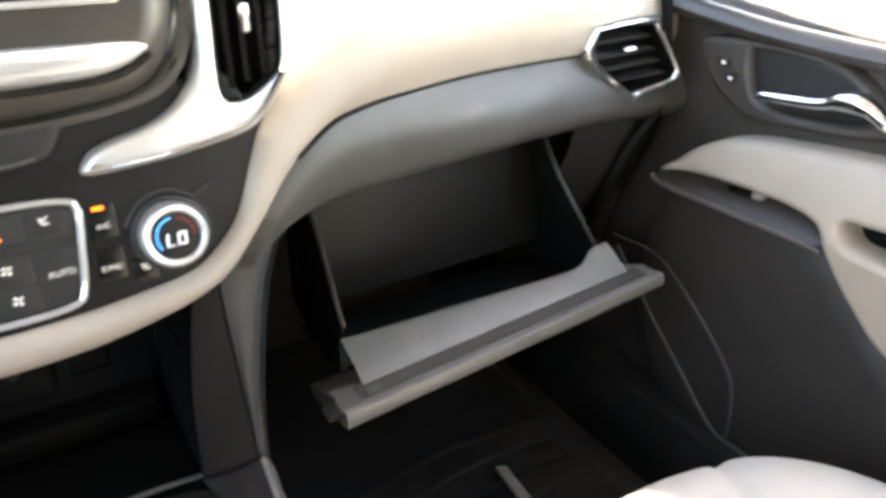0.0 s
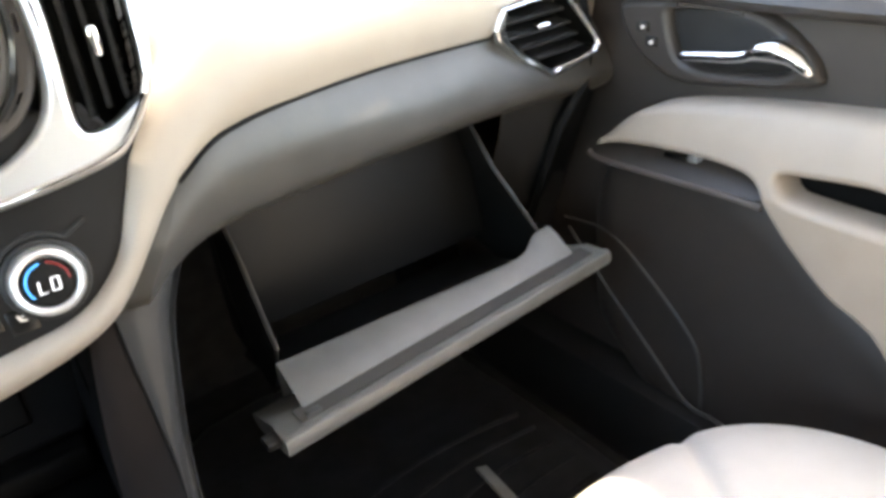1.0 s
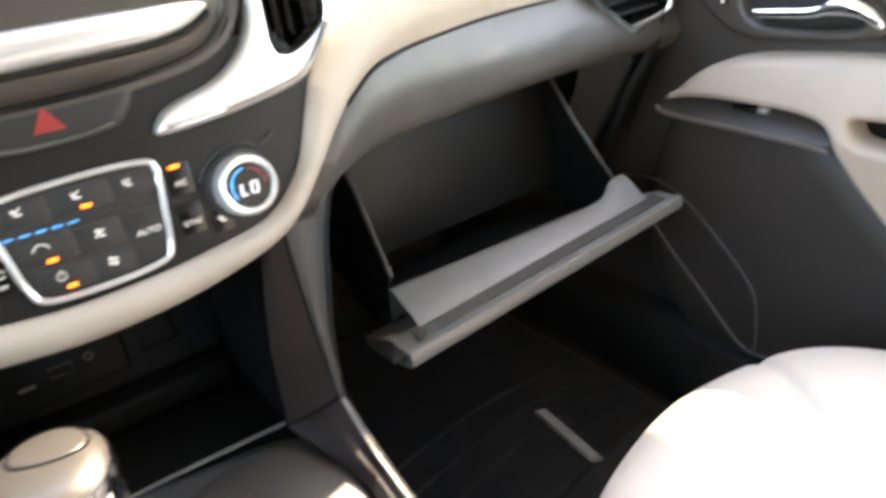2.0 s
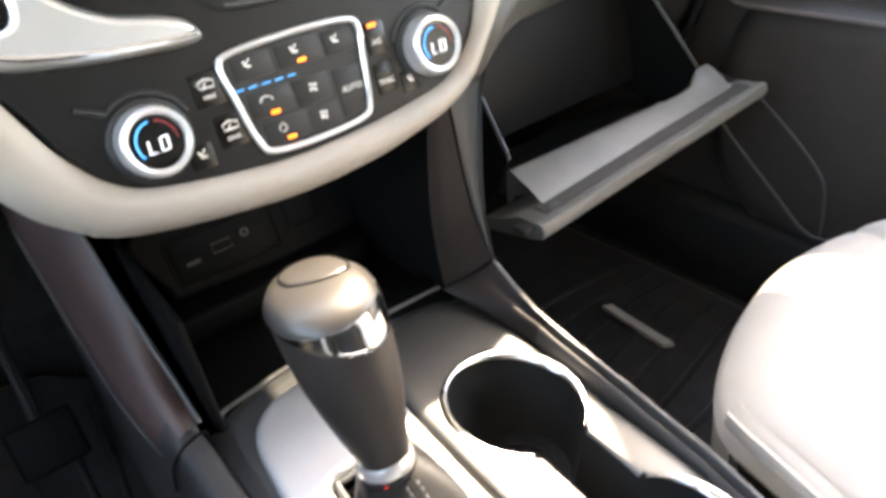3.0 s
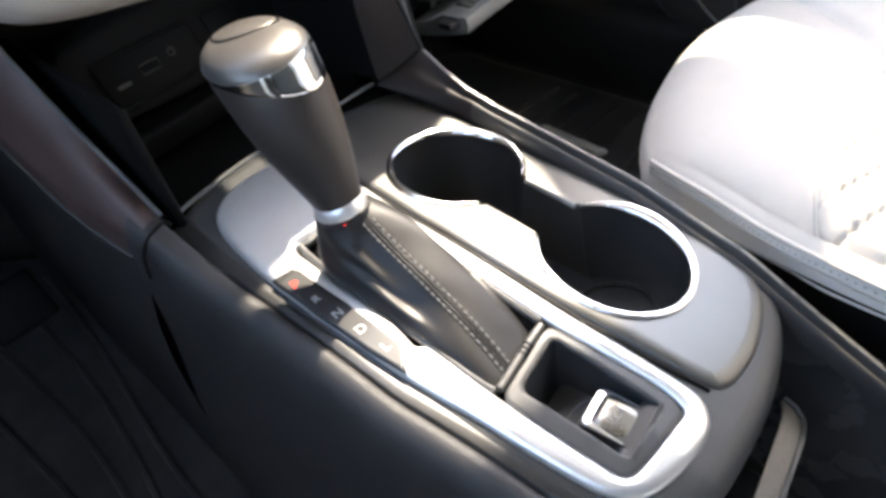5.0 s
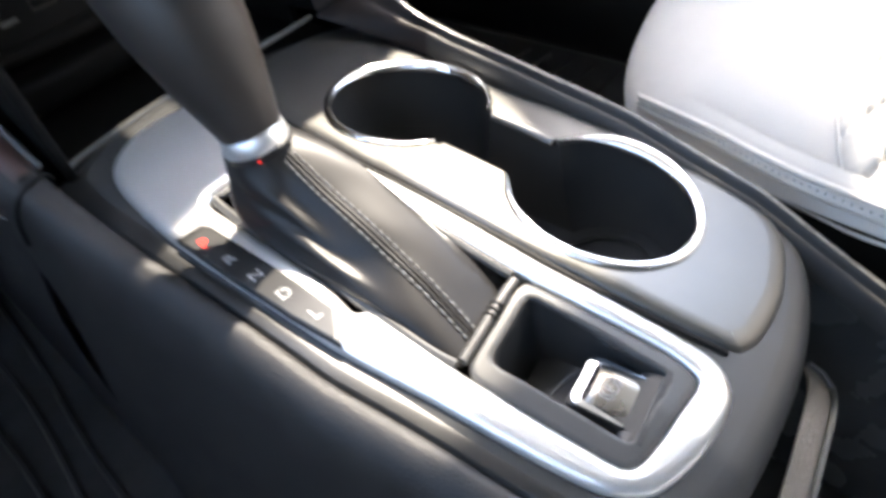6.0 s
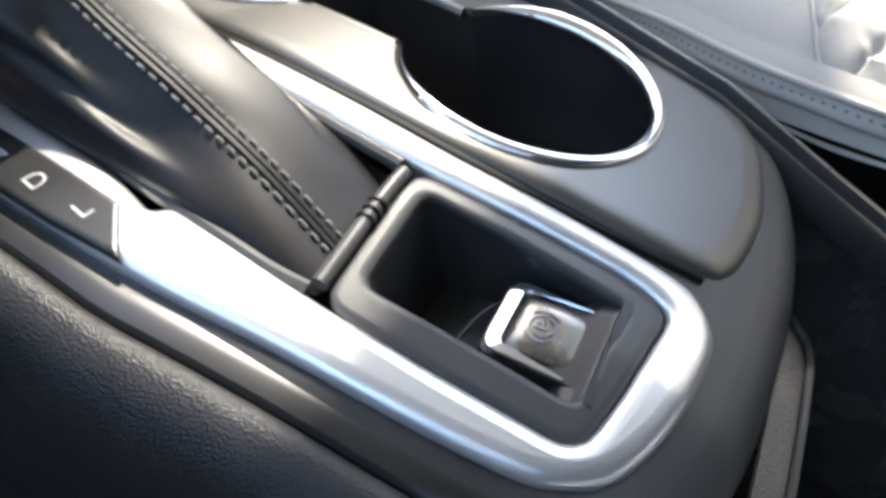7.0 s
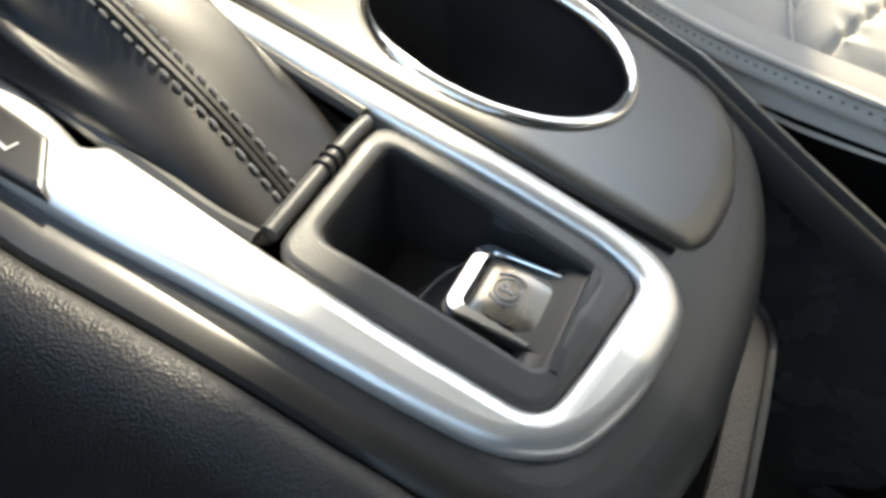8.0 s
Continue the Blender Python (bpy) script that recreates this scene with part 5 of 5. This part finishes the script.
def glove_box():
    g = thing("glove_box", (0.45, 0.35, 0.40), "open dark grey glove box tipped down from the dashboard", "glove box")

    def run(prof, x0, x1, n=24, wob=None):
        rows = []
        for k in range(n + 1):
            x = x0 + (x1 - x0) * k / n
            rise = 0.020 * (x - 0.235) / 0.45
            rows.append([(x, y + rise * 0.8, z + rise * 0.75) for y, z in prof])
        return rows
    # outer slab of the lid
    slab = [(0.222, 0.458), (0.198, 0.4585), (0.190, 0.4615), (0.184, 0.460), (0.181, 0.452), (0.184, 0.443), (0.20, 0.437), (0.25, 0.425), (0.28, 0.420), (0.29, 0.428), (0.28, 0.436), (0.25, 0.445)]
    part("lid", loft(run(slab, 0.228, 0.690), True, True), LID, g, "dark grey lid with rounded edge", 50)
    groove = [(0.220, 0.4610), (0.198, 0.4600), (0.198, 0.456), (0.220, 0.457)]
    part("lid_inner", loft(run(groove, 0.252, 0.672), True, True), BAND, g)
    rim = []
    for k in range(49):
        x = 0.262 + (0.655 - 0.262) * k / 48
        rise = 0.020 * (x - 0.235) / 0.45
        step = 1 / (1 + math.exp((0.613 - x) / 0.006))
        lip = 0.005 * step
        near = (0.010 + 0.026 * min(1.0, (x - 0.262) / 0.30)) * (1 - 0.42 * step)
        rim.append([(x, y + rise * 0.8 - near * max(0.0, (y - 0.224) / 0.06), z + rise * 0.75 + lip * max(0.0, min(1.0, (y - 0.226) / 0.03)) - near * 0.5 * max(0.0, (y - 0.224) / 0.06)) for y, z in spl([(0.218, 0.450), (0.217, 0.460), (0.219, 0.4635), (0.250, 0.4785), (0.276, 0.490), (0.282, 0.4895), (0.286, 0.480), (0.288, 0.44)], 3)])
    part("bin_front", loft(rim), LID, g, "lighter grey front wall of the bin")
    # inner walls, back and floor in the colour darkened for the box's shade
    for x, top in ((0.270, 0.272), (0.640, 0.618)):
        rows = [[(x, 0.279, 0.497), (x, 0.300, 0.45), (x, 0.33, 0.41)], [(top, 0.334, 0.581), (x, 0.35, 0.50), (x, 0.37, 0.43)], [(top, 0.40, 0.66), (x, 0.43, 0.58), (x, 0.44, 0.45)]]
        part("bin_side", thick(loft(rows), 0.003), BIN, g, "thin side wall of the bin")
        part("side_edge", tube([(x, 0.277, 0.497), (top, 0.333, 0.582), (top, 0.40, 0.664)], 0.0016, 6), CAP, g)
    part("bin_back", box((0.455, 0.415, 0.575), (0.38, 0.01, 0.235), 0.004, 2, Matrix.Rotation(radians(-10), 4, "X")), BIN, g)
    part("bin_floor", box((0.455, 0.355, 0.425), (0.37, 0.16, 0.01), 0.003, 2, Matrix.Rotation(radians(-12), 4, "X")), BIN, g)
    part("hinge_arm", box((0.238, 0.206, 0.452), (0.05, 0.022, 0.008), 0.003, 2), DARK, g)
    part("latch", box((0.268, 0.205, 0.4625), (0.016, 0.010, 0.004), 0.002, 2), POCKET, g)


glove_box()


# ---- passenger door ----
def door():
    d = thing("passenger_door", (0.87, 0.0, 0.05), "closed front door with dark panel and cream armrest", "car door")
    out = [(0.80, 0.10), (0.80, 0.86), (0.40, 0.815), (0.32, 0.800), (0.2, 0.785), (0.086, 0.777), (-0.3, 0.768), (-0.9, 0.765), (-0.9, 0.10)]
    part("panel", sheet(out, [], lambda x, y: -0.032 + 0.004 * math.sin((y - 0.1) * 4.4) - 0.03 * max(0, 0.40 - y), 0.02, 0.03, 0.03, 0.05, put=on_door), DOOR, d, "brown grey door panel")
    brow = [(0.845 - 0.012, y, z) for y, z in spl([(0.42, 0.793), (0.30, 0.778), (0.2, 0.766), (0.05, 0.757), (-0.2, 0.748)], 6)]
    part("shoulder", tube(brow, 0.022, 10, False, 0.6), DOOR, d)
    cream = [(0.305, 0.572), (0.285, 0.590), (0.262, 0.612), (0.235, 0.628), (0.20, 0.638), (0.147, 0.645), (0.036, 0.654), (-0.15, 0.66), (-0.45, 0.66), (-0.45, 0.34), (-0.16, 0.375), (-0.077, 0.440), (-0.028, 0.466), (0.02, 0.510), (0.05, 0.545), (0.072, 0.575), (0.12, 0.584), (0.2, 0.584), (0.26, 0.580)]
    pull = filleted([(0.046, 0.588), (0.030, 0.564), (-0.02, 0.560), (-0.10, 0.556), (-0.10, 0.588), (-0.05, 0.594)], 0.012)
    part("armrest", sheet(spl(cream, 4, True), [pull], lambda x, y: 0.010 + 0.052 * math.sqrt(max(0, min(1, (0.662 - y) / 0.10))), 0.005, 0.010, 0.014, 0.03, put=on_door), ARM, d, "cream padded armrest")
    part("pull_cup", sheet([(0.06, 0.60), (0.04, 0.55), (-0.12, 0.545), (-0.12, 0.60)], [], lambda x, y: 0.022, 0.01, 0.004, 0.002, 0.0, put=on_door), SOFT, d, "black pull recess")
    sw = [(0.318, 0.562), (0.305, 0.572), (0.25, 0.5795), (0.15, 0.584), (0.075, 0.584), (0.052, 0.562), (0.060, 0.551), (0.10, 0.549), (0.2, 0.549), (0.30, 0.550)]
    plate = part("switch_plate", sheet(spl(sw, 4, True), [], lambda x, y: 0.028 + 1.1 * max(0, 0.582 - y), 0.005, 0.005, 0.004, 0.03, put=on_door), DOOR, d, "brown grey switch plate")
    ledge = [(0.845 - 0.0665, y, z) for y, z in spl([(0.318, 0.560), (0.30, 0.551), (0.2, 0.549), (0.10, 0.548), (0.056, 0.545)], 6)]
    # paler brown than the plate it edges
    part("plate_edge", tube(ledge, 0.0042, 8), EDGE, plate, "lighter brown edge")
    part("window_switch", box((0.800, 0.185, 0.574), (0.016, 0.034, 0.008), 0.002, 2), GLOSS, plate)
    part("switch_tab", box((0.799, 0.160, 0.576), (0.014, 0.014, 0.009), 0.002, 2), SILVER, plate, "bright switch tab")
    # lower bulge with map pocket
    low = [(0.32, 0.552), (0.06, 0.547), (-0.02, 0.46), (-0.16, 0.36), (-0.5, 0.33), (-0.5, 0.14), (0.25, 0.14), (0.36, 0.25), (0.36, 0.45)]
    low = filleted(low, 0.05)
    part("lower_panel", sheet(low, [], lambda x, y: 0.002, 0.012, 0.05, 0.028, 0.02, put=on_door), DOOR, d, "brown grey lower door panel")
    bez = [(0.312, 0.742), (0.300, 0.710), (0.275, 0.682), (0.235, 0.660), (0.19, 0.655), (0.13, 0.660), (0.045, 0.671), (0.040, 0.690), (0.060, 0.715), (0.10, 0.742), (0.16, 0.757), (0.25, 0.757), (0.30, 0.752)]
    hol = [(0.232, 0.738), (0.222, 0.70), (0.205, 0.682), (0.16, 0.676), (0.085, 0.680), (0.068, 0.695), (0.085, 0.718), (0.115, 0.734), (0.17, 0.744), (0.22, 0.744)]
    part("handle_bezel", sheet(spl(bez, 4, True), [spl(hol, 4, True)], lambda x, y: 0.004, 0.004, 0.010, 0.012, 0.02, put=on_door), DOOR, d, "brown grey handle surround")
    part("handle_recess", sheet(spl(hol, 4, True), [], lambda x, y: 0.002, 0.008, 0.01, 0.002, 0.0, put=on_door), DARK, d, "dark handle recess")
    hp = [(0.205, 0.692), (0.17, 0.695), (0.125, 0.699), (0.10, 0.707), (0.080, 0.709), (0.058, 0.701), (0.042, 0.687)]
    part("door_handle", tube([(0.8225, y, z) for y, z in spl(hp, 5)], [0.006, 0.0072, 0.0076, 0.0078, 0.008, 0.008, 0.0082, 0.0082, 0.0084, 0.0084, 0.0086, 0.0088, 0.009, 0.0105, 0.012, 0.0132, 0.014, 0.0145, 0.0148, 0.0148, 0.0146, 0.014, 0.013, 0.0122, 0.0116, 0.011, 0.010, 0.009, 0.0078, 0.006, 0.004], 12, False, 0.9), CHROME, d, "chrome door handle")
    for y, z in ((0.268, 0.722), (0.254, 0.704)):
        part("lock_button", box((0.829, y, z), (0.008, 0.018, 0.012), 0.002, 2), DARK, d)
        part("sign", box((0.8245, y - 0.002, z), (0.001, 0.005, 0.004), 0.0002), WHITE, d)
    seal = [(0.815, 0.40, 0.40), (0.815, 0.337, 0.335), (0.812, 0.23, 0.242), (0.805, 0.156, 0.188), (0.795, 0.10, 0.195), (0.78, 0.02, 0.20), (0.77, -0.3, 0.20)]
    part("seal", tube(spl(seal, 6), 0.0032, 8), POCKET, d, "rubber door seal")
    seal = [(0.818, 0.412, 0.413), (0.816, 0.316, 0.416), (0.813, 0.238, 0.370), (0.810, 0.155, 0.297), (0.810, 0.138, 0.24), (0.81, 0.135, 0.18)]
    part("seal", tube(spl(seal, 6), 0.0026, 8), POCKET, d)


door()


# ---- floor coverings ----
def mats():
    out = spl([(0.17, 0.80), (0.17, 0.0), (0.20, -0.10), (0.72, -0.10), (0.76, 0.10), (0.76, 0.60), (0.70, 0.80)], 5, True)
    m = thing("floor_mat", (0.45, 0.3, 0.0), "black rubber floor mat with raised ridges", "floor mat", "floor mats")
    part("mat", sheet(out, [], lambda x, y: 0.012, 0.02, 0.02, 0.012, 0.012), RUBBER, m)
    for i in range(9):
        y = 0.02 + 0.055 * i
        part("ridge", tube([(x, y + 0.02 * math.sin(9 * x + 0.4 * i), 0.027) for x in np.linspace(0.24, 0.72, 16)], 0.006, 6), RUBBER, m)
    strip = [(0.572, 0.392), (0.590, 0.384), (0.578, 0.236), (0.560, 0.246)]
    part("tag", sheet(strip, [], lambda x, y: 0.036, 0.008, 0.003, 0.003, 0.006), LINING, m, "pale grey tag")
    out = spl([(-0.23, 0.85), (-0.235, 0.10), (-0.28, -0.05), (-0.72, -0.05), (-0.76, 0.3), (-0.70, 0.85)], 5, True)
    m = thing("floor_mat", (-0.45, 0.3, 0.0), "black rubber floor mat with curved ridges", "floor mat", "floor mats")
    part("mat", sheet(out, [], lambda x, y: 0.012 + 0.25 * max(0, y - 0.55), 0.02, 0.02, 0.012, 0.012), RUBBER, m)
    for i in range(8):
        x = -0.27 - 0.05 * i
        pts = [(x - 0.02 * math.sin(6 * y + i), y, 0.027 + 0.25 * max(0, y - 0.55)) for y in np.linspace(0.05, 0.8, 24)]
        part("ridge", tube(pts, 0.005, 6), RUBBER, m)


mats()


def pedal():
    p = thing("brake_pedal", (-0.31, 0.98, 0.16), "black rubber brake pedal pad on a steel arm", "pedal")
    tilt = Matrix.Rotation(radians(-35), 4, "X")
    part("pad", box((-0.31, 0.575, 0.215), (0.085, 0.014, 0.075), 0.006, 3, tilt), SOFT, p)
    part("arm", tube([(-0.31, 0.585, 0.22), (-0.305, 0.66, 0.33), (-0.30, 0.72, 0.50), (-0.30, 0.985, 0.60)], 0.009, 8), DARK, p)


pedal()


# ---- passenger seat ----
def seat():
    s = thing("passenger_seat", (0.45, -0.3, 0.0), "cream leather seat with quilted perforated insert", "car seat")
    out = spl([(0.170, -0.60), (0.165, -0.40), (0.168, -0.27), (0.187, -0.13), (0.218, -0.050), (0.325, 0.008), (0.46, 0.036), (0.58, 0.019), (0.66, -0.022), (0.713, -0.105), (0.735, -0.25), (0.74, -0.42), (0.735, -0.60)], 6, True)

    mid = np.array((0.45, -0.29))
    ways = sorted((math.atan2(q[1] - mid[1], q[0] - mid[0]), math.hypot(q[1] - mid[1], q[0] - mid[0])) for q in out)
    swell = [(0.0, 0.402), (0.4, 0.402), (0.6, 0.3995), (0.75, 0.393), (0.85, 0.384), (0.92, 0.372), (0.96, 0.361), (0.985, 0.351), (1.0, 0.338)]

    def crease(x, y):
        """A sewn valley from the insert's corner to the front edge, with the bolster plumper beyond it."""
        across = (x - 0.435) * 0.797 - (y + 0.19) * 0.604
        along = (x - 0.435) * 0.604 + (y + 0.19) * 0.797
        fade = max(0.0, min(1.0, (along + 0.02) / 0.03))
        return fade * (0.0038 / (1 + math.exp(-across / 0.012)) - 0.0075 * math.exp(-(across / 0.009) ** 2))

    def top(x, y):
        """Height of the cushion: it swells from its edge towards the middle."""
        turn = math.atan2(y - mid[1], x - mid[0])
        reach = float(np.interp(turn, [w for w, _ in ways], [r for _, r in ways], period=2 * math.pi))
        return lerp(swell, min(1.0, math.hypot(x - mid[0], y - mid[1]) / reach)) + crease(x, y)
    hole = spl([(0.190, -0.60), (0.184, -0.40), (0.178, -0.28), (0.184, -0.240), (0.222, -0.214), (0.272, -0.197), (0.330, -0.188), (0.41, -0.192), (0.50, -0.195), (0.58, -0.208), (0.622, -0.235), (0.638, -0.29), (0.638, -0.40), (0.625, -0.60)], 5, True)
    rings = []
    for k, z in spl(swell[::-1], 8)[:-1]:
        ring = np.array([(mid[0] + (x - mid[0]) * k, mid[1] + (y - mid[1]) * k) for x, y in spl(out, 4, True)])
        away = np.array(poly_distance(ring[:, 0], ring[:, 1], hole))
        rings.append([(x, y, z + crease(x, y) - 0.0075 * math.exp(-(max(0.0, d) / 0.014) ** 2)) for (x, y), d in zip(ring, away)])
    cushion = part("cushion", loft(rings, True, True), SEAT, s, "plump cream leather cushion", 70)

    def quilt(x, y):
        # rows between sewn seams, each seam gathered into short pleats
        lane = (y + 0.50 * x) / 0.038
        gap = abs(lane - round(lane)) * 2
        pleat = (0.5 + 0.5 * math.cos(2 * math.pi * (x - 0.5 * y) / 0.0125 + 2.4 * math.sin(3.7 * round(lane))))
        sewn = math.exp(-(gap / 0.10) ** 2)
        gather = math.exp(-(gap / 0.42) ** 2)
        return top(x, y) - 0.0060 - 0.0044 * sewn - 0.0034 * pleat ** 3 * gather
    part("insert", sheet(hole, [], quilt, 0.0021, 0.016, 0.010, 0.02), QUILT, cushion, "quilted perforated insert", 70)
    part("piping", tube([(x, y, top(x, y) - 0.0055) for x, y in hole], 0.0020, 6, True), SEAT, cushion)
    ring = [tuple(q) for q in out]
    for front in (True, False):
        run = [q for q in ring if (q[1] > -0.075) == front or (not front and q[0] > 0.6)]
        run.sort(key=lambda q: math.atan2(q[0] - 0.45, q[1] + 0.30) if front else math.atan2(0.45 - q[0], -0.30 - q[1]))
        rows = [[(x + (0.45 - x) * k, y - 0.03 * k, z) for x, y in run] for k, z in ((0.0, 0.340), (0.012, 0.325), (0.03, 0.27), (0.06, 0.20), (0.10, 0.08))]
        if front:
            part("front_skirt", loft(rows), SEAT, s, "cream front of the seat")
        else:
            part("side_skirt", loft(rows), SOFT, s, "black side of the seat")
    edge = spl([(0.215, -0.060, 0.360), (0.200, -0.090, 0.367), (0.186, -0.14, 0.369), (0.174, -0.20, 0.364), (0.169, -0.27, 0.359), (0.166, -0.36, 0.353)], 8)
    flap = [[np.array(q) + d for d in ((0.014, 0.0, 0.012), (0.004, -0.001, 0.006), (-0.001, -0.001, 0.0), (-0.003, -0.001, -0.004), (-0.002, -0.001, -0.008), (0.006, 0.0, -0.011))] for q in edge]
    panel = part("side_flap", thick(loft([spl(r, 3) for r in flap]), 0.003), SEAT, s, "stitched cream side flap")
    part("flap_piping", tube([np.array(q) + (0.0005, -0.001, 0.005) for q in edge], 0.0024, 8), SEAT, s)
    bm = None
    fine = spl([tuple(np.array(q) + (-0.0030, -0.001, 0.0005)) for q in edge], 3)
    for i in range(0, len(fine) - 2, 2):
        bm = tube([fine[i], np.array(fine[i]) * 0.4 + np.array(fine[i + 1]) * 0.6], 0.0006, 5, bm=bm)
    tagged(part("stitching", bm, POCKET, panel, "row of grey stitches"), kind="stuff")
    part("rail_cover", box((0.165, -0.30, 0.17), (0.03, 0.45, 0.22), 0.01, 3), SOFT, s, "black plastic seat side cover")
    back = [[(0.45 + (x - 0.45) * k, -0.56 - 0.25 * t, z) for x in (0.20, 0.25, 0.45, 0.65, 0.70)] for t, k, z in ((0, 1.0, 0.32), (0.3, 1.05, 0.6), (0.8, 1.0, 0.9), (1, 0.7, 1.0))]
    part("backrest", thick(loft([spl(r, 5) for r in back]), 0.09), SEAT, s, "cream leather backrest")
    part("base", box((0.45, -0.30, 0.05), (0.40, 0.40, 0.10), 0.02), SOFT, s)


seat()
